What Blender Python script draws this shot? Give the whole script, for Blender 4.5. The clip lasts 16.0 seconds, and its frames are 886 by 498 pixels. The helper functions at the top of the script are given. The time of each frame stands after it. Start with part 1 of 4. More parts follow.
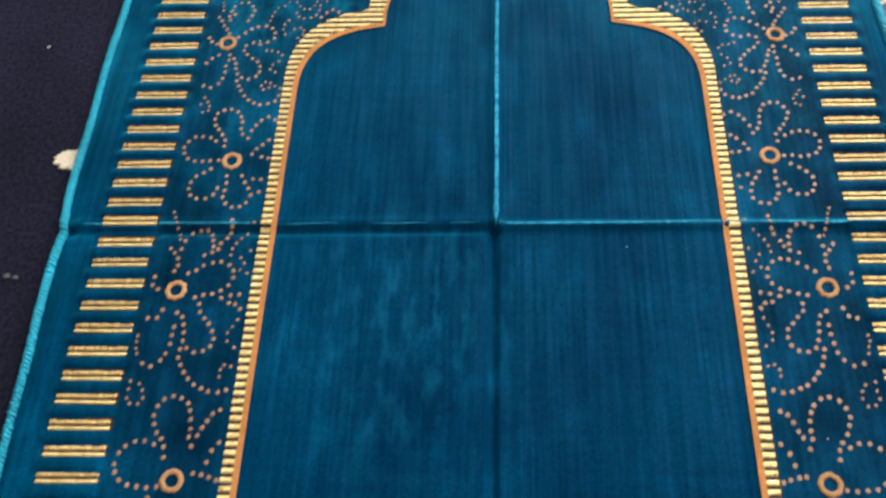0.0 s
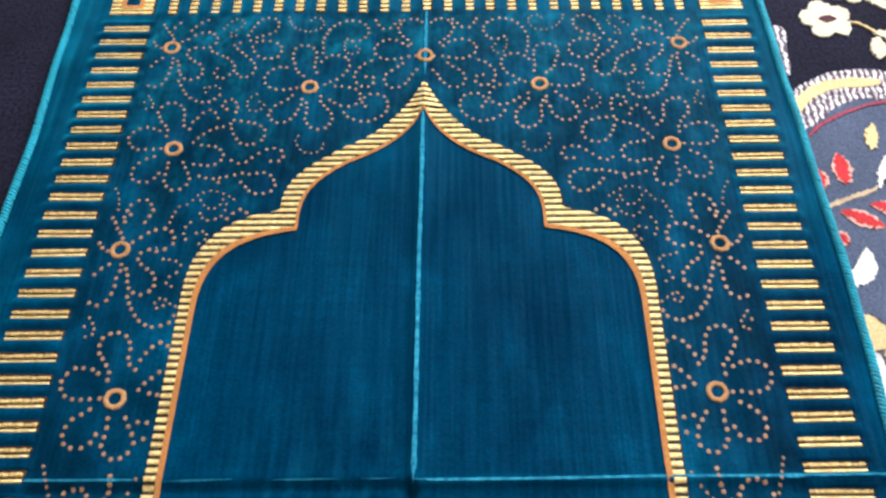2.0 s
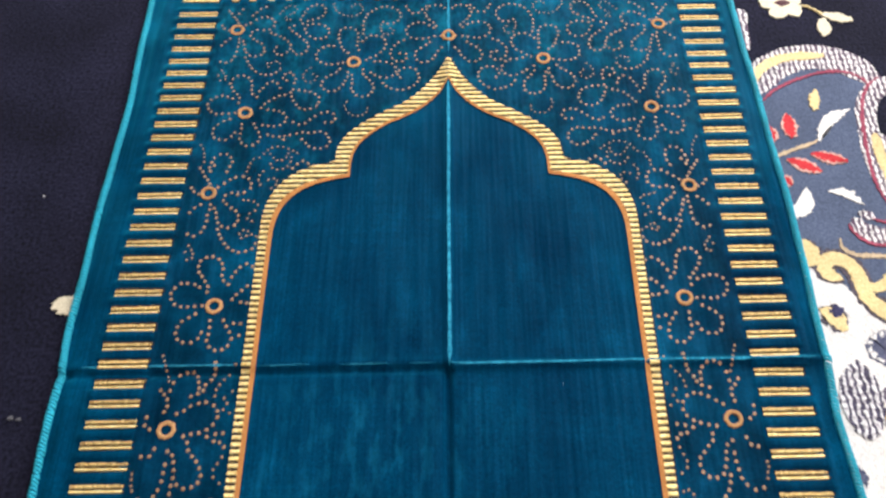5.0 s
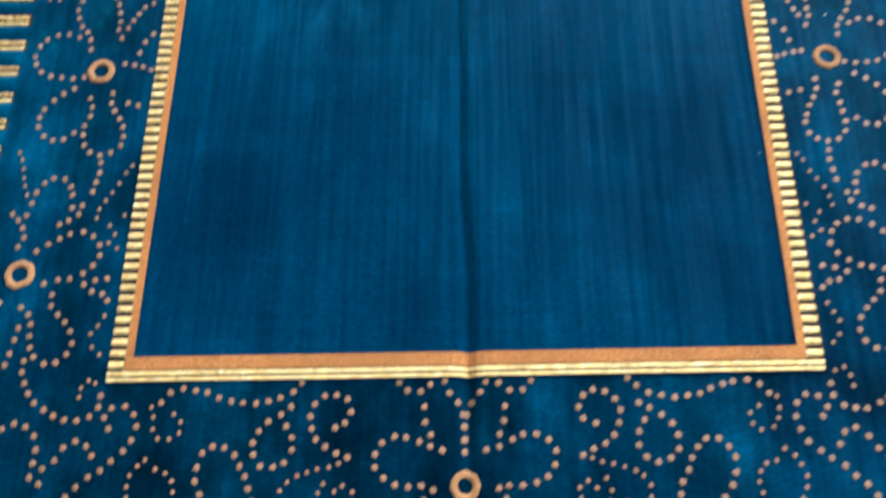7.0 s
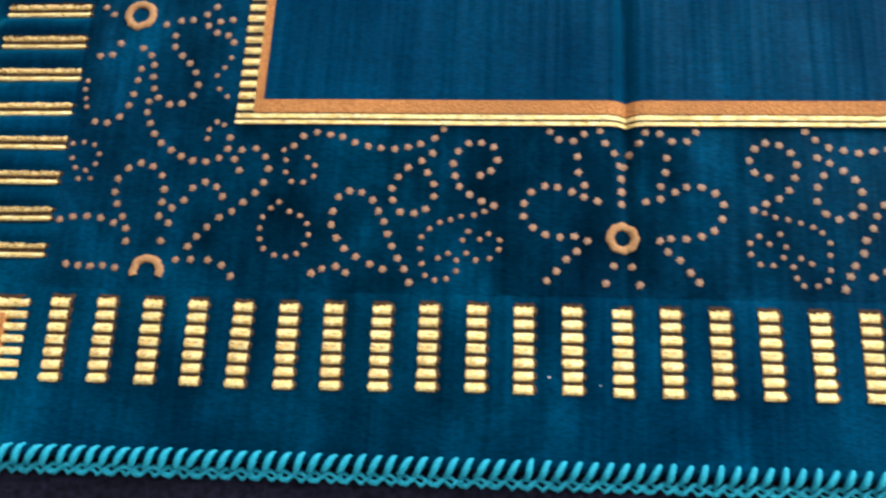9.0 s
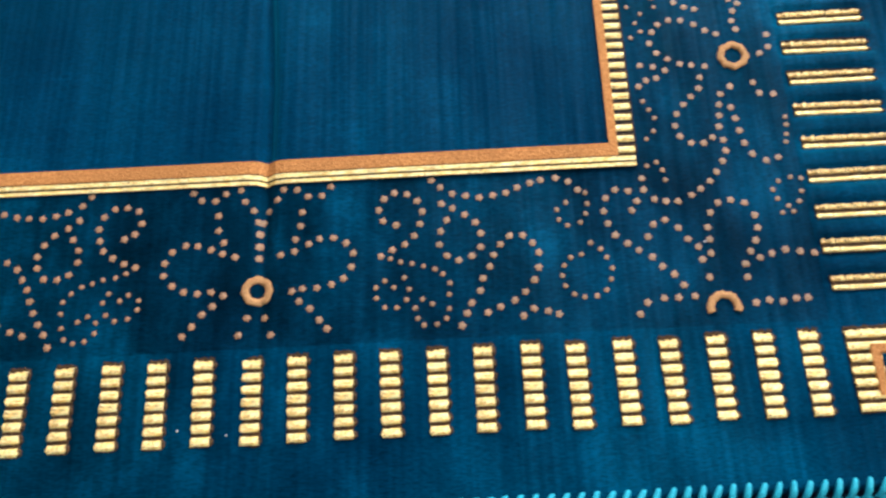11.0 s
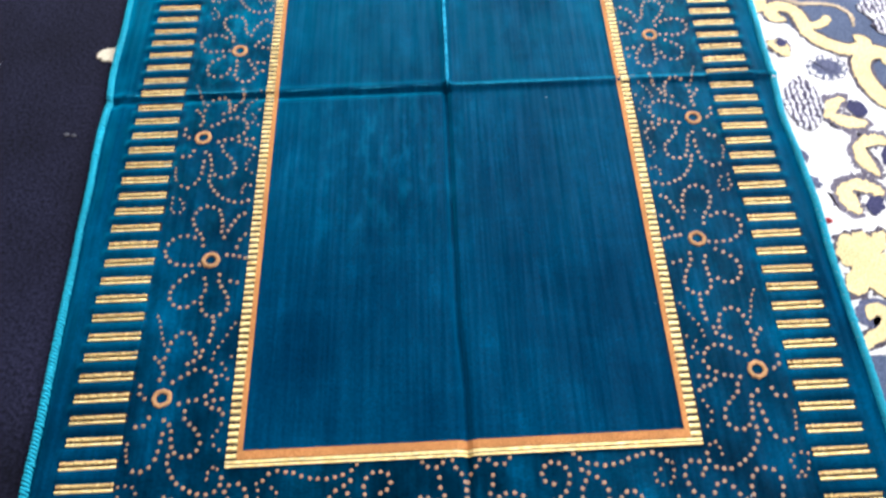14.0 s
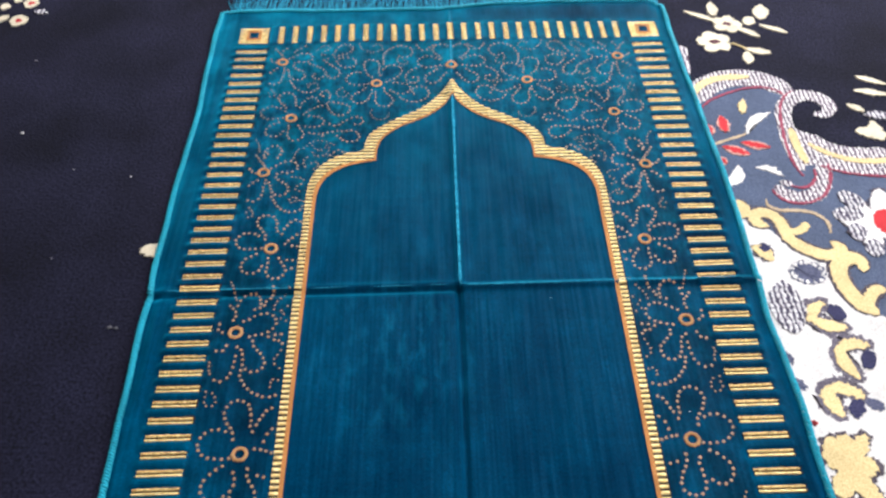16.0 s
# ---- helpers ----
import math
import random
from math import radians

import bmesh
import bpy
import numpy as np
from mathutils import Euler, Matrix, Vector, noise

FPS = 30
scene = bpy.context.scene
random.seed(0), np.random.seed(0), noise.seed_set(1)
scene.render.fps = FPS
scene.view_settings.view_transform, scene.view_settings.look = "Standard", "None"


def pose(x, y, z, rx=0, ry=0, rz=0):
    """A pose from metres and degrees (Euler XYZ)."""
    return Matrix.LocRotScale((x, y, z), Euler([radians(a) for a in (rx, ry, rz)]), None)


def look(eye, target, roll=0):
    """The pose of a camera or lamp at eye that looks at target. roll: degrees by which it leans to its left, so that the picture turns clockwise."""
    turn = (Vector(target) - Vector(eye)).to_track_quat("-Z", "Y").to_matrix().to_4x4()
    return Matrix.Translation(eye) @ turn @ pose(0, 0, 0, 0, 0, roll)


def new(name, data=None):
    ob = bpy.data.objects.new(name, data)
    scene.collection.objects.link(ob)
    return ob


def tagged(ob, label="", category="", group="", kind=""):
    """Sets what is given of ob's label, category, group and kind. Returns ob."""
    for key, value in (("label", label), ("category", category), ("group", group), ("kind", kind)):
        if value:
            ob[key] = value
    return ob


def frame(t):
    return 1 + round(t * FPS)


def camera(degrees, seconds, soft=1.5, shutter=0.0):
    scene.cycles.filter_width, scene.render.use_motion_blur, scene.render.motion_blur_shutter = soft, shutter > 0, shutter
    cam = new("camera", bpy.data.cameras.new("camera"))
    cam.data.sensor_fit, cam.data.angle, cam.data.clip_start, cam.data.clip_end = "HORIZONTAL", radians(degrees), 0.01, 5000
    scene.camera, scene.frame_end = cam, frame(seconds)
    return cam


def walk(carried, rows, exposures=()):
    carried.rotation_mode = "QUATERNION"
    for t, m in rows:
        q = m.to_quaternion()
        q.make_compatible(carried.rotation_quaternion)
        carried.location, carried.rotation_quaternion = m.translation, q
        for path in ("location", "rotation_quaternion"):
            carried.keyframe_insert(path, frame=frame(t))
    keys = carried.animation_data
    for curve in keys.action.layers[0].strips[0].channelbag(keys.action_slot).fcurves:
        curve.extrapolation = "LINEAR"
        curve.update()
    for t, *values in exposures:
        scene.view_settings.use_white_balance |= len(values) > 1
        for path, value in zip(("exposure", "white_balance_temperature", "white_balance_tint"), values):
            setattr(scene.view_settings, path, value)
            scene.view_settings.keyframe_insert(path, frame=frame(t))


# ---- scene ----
cam = camera(55.2, 16.0, soft=2.5, shutter=0.4)
PATH = [
    (0, (-0.008, 0.211, 0.5715), (-0.11, 1.182, -1.1745), -4.6),
    (0.5, (0.01, 0.256, 0.5705), (-0.058, 1.272, -1.1515), -3.6),
    (1, (0.029, 0.296, 0.5755), (-0.007, 1.347, -1.1255), -2.3),
    (1.5, (0.034, 0.332, 0.5775), (0.017, 1.403, -1.1115), -1),
    (2, (0.022, 0.365, 0.5765), (0.011, 1.457, -1.0995), -0.2),
    (2.5, (0.011, 0.394, 0.5825), (-0.005, 1.519, -1.0715), 0),
    (2.8, (0.006, 0.405, 0.588), (-0.013, 1.552, -1.051), 0.2),
    (3, (-0.002, 0.413, 0.5875), (-0.013, 1.561, -1.0495), 0.5),
    (3.2, (-0.004, 0.421, 0.5965), (-0.016, 1.548, -1.0555), 0.3),
    (5.3, (-0.006, 0.206, 0.7005), (-0.006, 1.258, -1.0005), -0.1),
    (5.5, (-0.006, 0.19, 0.6845), (-0.002, 1.235, -1.0215), 0.2),
    (6, (0.012, 0.152, 0.5985), (0, 1.129, -1.1465), -1.1),
    (6.5, (0.024, 0.093, 0.5065), (0.006, 0.971, -1.2905), -2.2),
    (7, (-0.005, 0.053, 0.4335), (-0.033, 0.813, -1.4165), -2),
    (7.5, (-0.036, 0.038, 0.3965), (-0.14, 0.686, -1.4925), -7.2),
    (8, (-0.077, 0.019, 0.3825), (-0.237, 0.596, -1.5255), -11.8),
    (8.2, (-0.088, 0.011, 0.3795), (-0.261, 0.568, -1.5335), -13),
    (10.3, (0.06, -0.03, 0.3725), (-0.006, 0.648, -1.5075), -7.4),
    (10.5, (0.071, -0.03, 0.3725), (0.018, 0.676, -1.4985), -6.3),
    (11, (0.09, -0.024, 0.3825), (0.081, 0.694, -1.4845), -2.6),
    (11.5, (0.114, -0.027, 0.3855), (0.115, 0.698, -1.4785), -2.1),
    (12, (0.091, -0.015, 0.4435), (0.104, 0.735, -1.4105), -1.5),
    (12.2, (0.062, -0.007, 0.482), (0.077, 0.731, -1.377), -1.1),
    (12.5, (0.028, -0.023, 0.5195), (0.03, 0.756, -1.3235), -1.4),
    (13, (-0.005, -0.041, 0.5685), (-0.027, 0.815, -1.2395), -2.7),
    (13.5, (-0.018, -0.055, 0.6115), (-0.028, 0.919, -1.1355), -2.2),
    (14, (-0.022, -0.064, 0.6405), (0.006, 1.027, -1.0355), -0.4),
    (14.5, (-0.033, -0.063, 0.6775), (0.017, 1.111, -0.9415), 0.7),
    (15, (-0.039, -0.059, 0.7005), (0.014, 1.182, -0.8665), 1.2),
    (15.5, (-0.035, -0.053, 0.7235), (0.003, 1.237, -0.8045), 0.7),
    (16, (-0.035, -0.047, 0.7405), (-0.002, 1.277, -0.7575), 0.4),
]
EXPOSURES = [(0, 0.0, 6480, 10), (1, 0.0, 6400, 10), (3, -0.05, 6250, 10), (5.5, 0.0, 6520, 10), (6, 0.06, 6420, 10), (6.5, 0.04, 6200, 10), (7, 0.18, 5850, 10), (7.5, 0.14, 6080, 10),
             (8, 0.13, 6180, 10), (10.5, 0.1, 6280, 10), (11.5, 0.16, 6230, 10), (12, 0.22, 6150, 10), (12.5, 0.24, 5930, 10), (13.5, 0.40, 5930, 10), (14, 0.38, 5920, 10), (14.5, 0.13, 6300, 10), (16, 0.02, 6200, 10)]
walk(cam, [(t, look(eye, target, roll)) for t, eye, target, roll in PATH], EXPOSURES)

# ---- light ----
world = bpy.data.worlds.new("world")
scene.world = world
world.use_nodes = True
sky = world.node_tree.nodes.new("ShaderNodeTexSky")
sky.sky_type, sky.sun_disc = "NISHITA", False
sky.sun_elevation, sky.sun_rotation = radians(40), radians(200)
world.node_tree.nodes["Background"].inputs[1].default_value = 0.1
world.node_tree.links.new(sky.outputs[0], world.node_tree.nodes["Background"].inputs[0])


def window_light(name, place, target, wide, high, watts, colour):
    data = bpy.data.lights.new(name, "AREA")
    data.shape, data.size, data.size_y, data.energy, data.color = "RECTANGLE", wide, high, watts, colour
    ob = new(name, data)
    ob.matrix_world = look(place, target)
    return ob


WINDOW_X, WINDOW_Z, WINDOW_W, WINDOW_H, NORTH = 0.9, 1.55, 2.0, 1.5, 3.2
EAST_WALL, WINDOW_Y = 3.0, 1.1
window_light("window_daylight", (WINDOW_X, NORTH - 0.01, WINDOW_Z), (WINDOW_X, 0, WINDOW_Z - 0.4), WINDOW_W, WINDOW_H, 165, (1.0, 0.97, 0.94))
window_light("window_daylight", (EAST_WALL - 0.01, WINDOW_Y, WINDOW_Z), (0, WINDOW_Y, WINDOW_Z - 0.4), WINDOW_W, WINDOW_H, 90, (1.0, 0.97, 0.94))


# ---- materials ----
def nodes_of(name, rough=0.8, metal=0.0):
    m = bpy.data.materials.new(name)
    m.use_nodes = True
    n, l = m.node_tree.nodes, m.node_tree.links
    b = n["Principled BSDF"]
    b.inputs["Roughness"].default_value, b.inputs["Metallic"].default_value = rough, metal
    return m, n, l, b


def noise_node(n, l, scale, stretch=(1, 1, 1), detail=4.0, turn=0.0):
    co = n.new("ShaderNodeTexCoord")
    mp = n.new("ShaderNodeMapping")
    mp.inputs["Scale"].default_value = stretch
    mp.inputs["Rotation"].default_value = (0, 0, turn)
    t = n.new("ShaderNodeTexNoise")
    t.inputs["Scale"].default_value, t.inputs["Detail"].default_value = scale, detail
    l.new(co.outputs["Object"], mp.inputs[0])
    l.new(mp.outputs[0], t.inputs["Vector"])
    return t.outputs["Fac"]


def ramp(n, l, fac, stops):
    r = n.new("ShaderNodeValToRGB")
    while len(r.color_ramp.elements) < len(stops):
        r.color_ramp.elements.new(0.5)
    for e, (at, c) in zip(r.color_ramp.elements, stops):
        e.position, e.color = at, (*c, 1)
    l.new(fac, r.inputs[0])
    return r.outputs[0]


def mix(n, l, mode, a, b, fac=1.0):
    m = n.new("ShaderNodeMix")
    m.data_type, m.blend_type = "RGBA", mode
    m.inputs[0].default_value = fac
    l.new(a, m.inputs[6])
    l.new(b, m.inputs[7])
    return m.outputs[2]


def bump(n, l, b, fac, strength, distance):
    u = n.new("ShaderNodeBump")
    u.inputs["Strength"].default_value, u.inputs["Distance"].default_value = strength, distance
    l.new(fac, u.inputs["Height"])
    l.new(u.outputs[0], b.inputs["Normal"])


def nap(n, l, lean, ruffle, scale, brushed=None):
    """Normal of a pile that leans towards the head of the rug, ruffled in patches; brushed: centre and reach of a patch stroked the other way."""
    co = n.new("ShaderNodeTexCoord")
    mp = n.new("ShaderNodeMapping")
    mp.inputs["Scale"].default_value = (1.5, 1.0, 1)
    t = n.new("ShaderNodeTexNoise")
    t.inputs["Scale"].default_value, t.inputs["Detail"].default_value, t.inputs["Roughness"].default_value = scale, 5, 0.62
    l.new(co.outputs["Object"], mp.inputs[0])
    l.new(mp.outputs[0], t.inputs["Vector"])
    geo = n.new("ShaderNodeNewGeometry")
    swing = n.new("ShaderNodeVectorMath")
    swing.operation = "MULTIPLY_ADD"
    swing.inputs[1].default_value = (ruffle, ruffle, 0)
    swing.inputs[2].default_value = (-0.5 * ruffle, lean - 0.5 * ruffle, 0)
    l.new(t.outputs["Color"], swing.inputs[0])
    add = n.new("ShaderNodeVectorMath")
    add.operation = "ADD"
    l.new(geo.outputs["Normal"], add.inputs[0])
    l.new(swing.outputs[0], add.inputs[1])
    if brushed:
        centre, reach = brushed
        far = n.new("ShaderNodeVectorMath")
        far.operation = "DISTANCE"
        far.inputs[1].default_value = centre
        l.new(co.outputs["Object"], far.inputs[0])
        back = n.new("ShaderNodeVectorMath")
        back.operation = "MULTIPLY_ADD"
        back.inputs[1].default_value = (0, -1.5 * lean, 0)
        l.new(ramp(n, l, far.outputs["Value"], [(reach * 0.3, (1, 1, 1)), (reach, (0, 0, 0))]), back.inputs[0])
        l.new(swing.outputs[0], back.inputs[2])
        l.new(back.outputs[0], add.inputs[1])
    unit = n.new("ShaderNodeVectorMath")
    unit.operation = "NORMALIZE"
    l.new(add.outputs[0], unit.inputs[0])
    return unit.outputs[0]


def velvet(name, low, high, sheen, lean, ruffle, scale, scuffed=False, brushed=None, mottle=0.0):
    """Cut velvet: brushed streaks along the rug, cloudy light and dark of the pile's lay put into the colour, pale
    sheen at a slant.
    """
    m, n, l, b = nodes_of(name, 0.58)
    streak = noise_node(n, l, 140, (2.6, 0.06, 1), 6)
    cross = noise_node(n, l, 90, (0.10, 2.4, 1), 5)
    patch = noise_node(n, l, 7, (1.2, 0.8, 1), 5)
    crush = noise_node(n, l, 22, (1.6, 1.0, 1), 6)
    weave = noise_node(n, l, 760, (0.45, 1.7, 1), 4)
    brush = noise_node(n, l, 70, (2.4, 0.3, 1), 4)
    a = ramp(n, l, patch, [(0.30, low), (0.70, high)])
    s = ramp(n, l, streak, [(0.3, (0.83, 0.83, 0.83)), (0.75, (1.25, 1.24, 1.23))])
    h = ramp(n, l, brush, [(0.30, (0.94, 0.94, 0.94)), (0.54, (1, 1, 1)), (0.80, (1.14, 1.13, 1.12))])
    x = ramp(n, l, cross, [(0.3, (0.93, 0.93, 0.93)), (0.72, (1.09, 1.09, 1.08))])
    k = ramp(n, l, crush, [(0.36, (1 - mottle,) * 3), (0.54, (1, 1, 1)), (0.76, (1.5 + mottle, 1.44 + mottle, 1.38 + mottle))])
    w = ramp(n, l, weave, [(0.3, (0.62, 0.62, 0.62)), (0.7, (1.36, 1.36, 1.34))])
    c = mix(n, l, "MULTIPLY", mix(n, l, "MULTIPLY", mix(n, l, "MULTIPLY", mix(n, l, "MULTIPLY", mix(n, l, "MULTIPLY", a, s), h), x), k), w)
    if scuffed:
        # rubbed pale patch on the field below the cross fold
        co = n.new("ShaderNodeTexCoord")
        far = n.new("ShaderNodeVectorMath")
        far.operation = "DISTANCE"
        far.inputs[1].default_value = (-0.065, 0.470, 0.0045)
        l.new(co.outputs["Object"], far.inputs[0])
        near = ramp(n, l, far.outputs["Value"], [(0.02, (1, 1, 1)), (0.15, (0, 0, 0))])
        rub = mix(n, l, "MULTIPLY", near, ramp(n, l, noise_node(n, l, 75, (1.4, 0.5, 1), 6), [(0.48, (0, 0, 0)), (0.82, (0.003, 0.050, 0.086))]))
        c = mix(n, l, "ADD", c, rub)
    l.new(c, b.inputs["Base Color"])
    lay = ramp(n, l, noise_node(n, l, 16, (1.5, 1.0, 1), 6), [(0.36, (sheen * 0.45,) * 3), (0.68, (sheen,) * 3)])
    l.new(lay, b.inputs["Sheen Weight"])
    b.inputs["Sheen Roughness"].default_value = 0.27
    b.inputs["Sheen Tint"].default_value = (0.02, 0.52, 0.83, 1)
    b.inputs["Specular Tint"].default_value = (0.03, 0.62, 0.90, 1)
    l.new(mix(n, l, "MULTIPLY", ramp(n, l, streak, [(0.40, (0.010,) * 3), (0.72, (0.045,) * 3)]), ramp(n, l, patch, [(0.3, (0.5,) * 3), (0.7, (1,) * 3)])), b.inputs["Specular IOR Level"])
    bump(n, l, b, brush, 0.05, 0.0010)
    l.new(nap(n, l, lean, ruffle, scale, brushed), n["Bump"].inputs["Normal"])
    return m


def yarn(name, dark, light, scale=900, rough=0.85, metal=0.0, sheen=0.0, relief=0.4, big=30, swing=0.15):
    m, n, l, b = nodes_of(name, rough, metal)
    f = noise_node(n, l, scale, (1, 1, 1), 3)
    g = noise_node(n, l, big, (1, 1, 1), 3)
    c = mix(n, l, "MULTIPLY", ramp(n, l, f, [(0.3, dark), (0.7, light)]), ramp(n, l, g, [(0.3, (0.95 - swing,) * 3), (0.7, (0.95 + swing,) * 3)]))
    l.new(c, b.inputs["Base Color"])
    b.inputs["Sheen Weight"].default_value = sheen
    b.inputs["Sheen Tint"].default_value = (*light, 1)
    b.inputs["Specular IOR Level"].default_value = 0.2
    bump(n, l, b, f, relief, 0.001)
    return m


def gold(name, strands, gone):
    """Metallic thread: fine strands along the weft, glints painted into the colour as pale specks, dull spots; gone:
    share of it that the pile hides.
    """
    m, n, l, b = nodes_of(name, 0.34, 0.25)
    strand = noise_node(n, l, 700, (0.35, 2.6, 1), 3)
    spot = noise_node(n, l, 160, (1, 1.4, 1), 3)
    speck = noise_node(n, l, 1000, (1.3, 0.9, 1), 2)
    info = n.new("ShaderNodeObjectInfo")
    c = mix(n, l, "MULTIPLY", ramp(n, l, strand, list(zip((0.26, 0.40, 0.66), strands))), ramp(n, l, spot, [(0.28, (0.62, 0.60, 0.55)), (0.6, (1.05, 1.05, 1.05))]))
    c = mix(n, l, "MULTIPLY", c, ramp(n, l, info.outputs["Random"], [(0.0, (0.86, 0.85, 0.82)), (1.0, (1.06, 1.06, 1.06))]))
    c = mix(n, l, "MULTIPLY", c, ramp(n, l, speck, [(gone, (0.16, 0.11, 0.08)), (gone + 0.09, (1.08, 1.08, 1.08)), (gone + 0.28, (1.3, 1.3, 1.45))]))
    l.new(c, b.inputs["Base Color"])
    bump(n, l, b, strand, 0.8, 0.0012)
    return m


def vary_strands(m):
    """Some strands darker than others."""
    n, l = m.node_tree.nodes, m.node_tree.links
    b = n["Principled BSDF"]
    geo = n.new("ShaderNodeNewGeometry")
    old = b.inputs["Base Color"].links[0].from_socket
    l.new(mix(n, l, "MULTIPLY", old, ramp(n, l, geo.outputs["Random Per Island"], [(0.0, (0.32, 0.36, 0.42)), (0.6, (1, 1, 1)), (1.0, (1.25, 1.25, 1.25))])), b.inputs["Base Color"])
    b.inputs["Specular IOR Level"].default_value = 0.05


VELVET = velvet("teal_velvet", (0.0, 0.0155, 0.044), (0.0, 0.044, 0.099), 1.0, 0.55, 0.55, 12, False, ((-0.14, 0.02, 0.0), 0.24), 0.25)
BORDER_VELVET = velvet("border_velvet", (0.0006, 0.0125, 0.034), (0.0003, 0.034, 0.079), 1.0, 0.55, 1.2, 40, False, ((-0.09, 0.10, 0.0), 0.24), 0.40)
FIELD_VELVET = velvet("field_velvet", (0.0, 0.0128, 0.0375), (0.0, 0.033, 0.081), 0.95, 0.55, 0.4, 8, True)
CRUSHED_SHEEN = yarn("crushed_velvet_sheen", (0.008, 0.11, 0.205), (0.04, 0.33, 0.52), 300, 0.6, 0, 0.15, 0.4, 60)
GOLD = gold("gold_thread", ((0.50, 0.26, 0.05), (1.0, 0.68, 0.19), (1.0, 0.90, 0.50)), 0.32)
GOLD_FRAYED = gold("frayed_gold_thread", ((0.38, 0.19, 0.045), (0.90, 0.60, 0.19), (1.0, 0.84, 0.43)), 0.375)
GAP_AND_RIM_SHADE = yarn("dark_weft_and_rim_shade", (0.008, 0.005, 0.003), (0.105, 0.056, 0.026), 900)
BROWN = yarn("orange_brown_pile", (0.33, 0.125, 0.034), (0.62, 0.28, 0.090), 900, 0.75, 0, 0.2, 0.9)
RING = yarn("tan_brown_pile", (0.30, 0.16, 0.07), (0.60, 0.33, 0.15), 1300)
DOT = yarn("tan_pile", (0.125, 0.062, 0.027), (0.37, 0.203, 0.096), 1500, 0.42, 0, 0.6)
DOT.node_tree.nodes["Principled BSDF"].inputs["Specular IOR Level"].default_value = 0.5
DOT.node_tree.nodes["Principled BSDF"].inputs["Sheen Tint"].default_value = (0.85, 0.80, 0.70, 1)
DOT.node_tree.nodes["Principled BSDF"].inputs["Sheen Roughness"].default_value = 0.35
DOT.node_tree.links.new(nap(DOT.node_tree.nodes, DOT.node_tree.links, 0.3, 0.3, 60), DOT.node_tree.nodes["Bump"].inputs["Normal"])
CRUSHED_SHEEN.node_tree.nodes["Principled BSDF"].inputs["Specular IOR Level"].default_value = 0.0
STITCH = yarn("turquoise_overlock_yarn", (0.006, 0.25, 0.38), (0.04, 0.56, 0.76), 1500, 0.5, 0, 0.1)
FRINGE = yarn("turquoise_fringe_yarn", (0.006, 0.10, 0.18), (0.03, 0.30, 0.46), 260, 0.7, 0, 0.0)
vary_strands(FRINGE)
NAVY = yarn("navy_carpet_pile", (0.0022, 0.0023, 0.0070), (0.0165, 0.0165, 0.0380), 300, 0.95, 0, 0.0, 1.0, 7, 0.45)
NAVY.node_tree.nodes["Principled BSDF"].inputs["Specular IOR Level"].default_value = 0.12
SLATE = yarn("slate_blue_pile", (0.050, 0.066, 0.122), (0.105, 0.134, 0.215), 500, 0.95, 0, 0, 0.6, 14)
WHITE = yarn("white_pile", (0.56, 0.54, 0.55), (0.80, 0.78, 0.78), 500, 0.95, 0, 0, 0.6, 14)
SLATE_MOTIF = yarn("slate_blue_motif", (0.05, 0.055, 0.11), (0.13, 0.14, 0.22), 500, 0.95)
WHITE_DOT = yarn("white_pile_dots", (0.66, 0.64, 0.64), (0.84, 0.82, 0.82), 500, 0.95)
IVORY = yarn("ivory_pile", (0.58, 0.51, 0.38), (0.80, 0.72, 0.57), 500, 0.95, 0, 0, 0.6, 14)
CREAM = yarn("cream_pile", (0.58, 0.43, 0.21), (0.84, 0.68, 0.38), 500, 0.95, 0, 0, 0.6, 14)
BEIGE = yarn("beige_pile", (0.40, 0.30, 0.20), (0.58, 0.46, 0.32), 500, 0.95)
RED = yarn("red_pile", (0.42, 0.02, 0.03), (0.60, 0.05, 0.06), 500, 0.95)
PINK = yarn("pink_pile", (0.58, 0.30, 0.27), (0.75, 0.48, 0.42), 500, 0.95)
INK = yarn("ink_blue_pile", (0.02, 0.02, 0.06), (0.06, 0.06, 0.14), 500, 0.95)
NAVYP = yarn("navy_pile_heart", (0.02, 0.02, 0.04), (0.16, 0.05, 0.06), 500, 0.95)


def striped(name, dark, light, turns):
    """Rows of white tufts with purple-grey ground between."""
    m, n, l, b = nodes_of(name, 0.95)
    co = n.new("ShaderNodeTexCoord")
    waves = []
    for axis, scale, bend in (("X", turns, 4.5), ("Y", turns * 0.8, 6.0)):
        wave = n.new("ShaderNodeTexWave")
        wave.wave_type, wave.bands_direction = "BANDS", axis
        wave.inputs["Scale"].default_value, wave.inputs["Distortion"].default_value = scale, bend
        wave.inputs["Detail"].default_value, wave.inputs["Detail Scale"].default_value = 2, 3.0
        l.new(co.outputs["Object"], wave.inputs["Vector"])
        waves.append(wave.outputs["Fac"])
    f = noise_node(n, l, 420, (1, 1, 1), 2)
    c = ramp(n, l, waves[0], [(0.34, dark), (0.58, light)])
    c = mix(n, l, "MULTIPLY", c, ramp(n, l, waves[1], [(0.10, (0.55, 0.51, 0.57)), (0.38, (1, 1, 1))]))
    c = mix(n, l, "MULTIPLY", c, ramp(n, l, f, [(0.32, (0.6, 0.6, 0.6)), (0.6, (1.05, 1.05, 1.05))]))
    l.new(c, b.inputs["Base Color"])
    bump(n, l, b, waves[0], 0.5, 0.001)
    return m


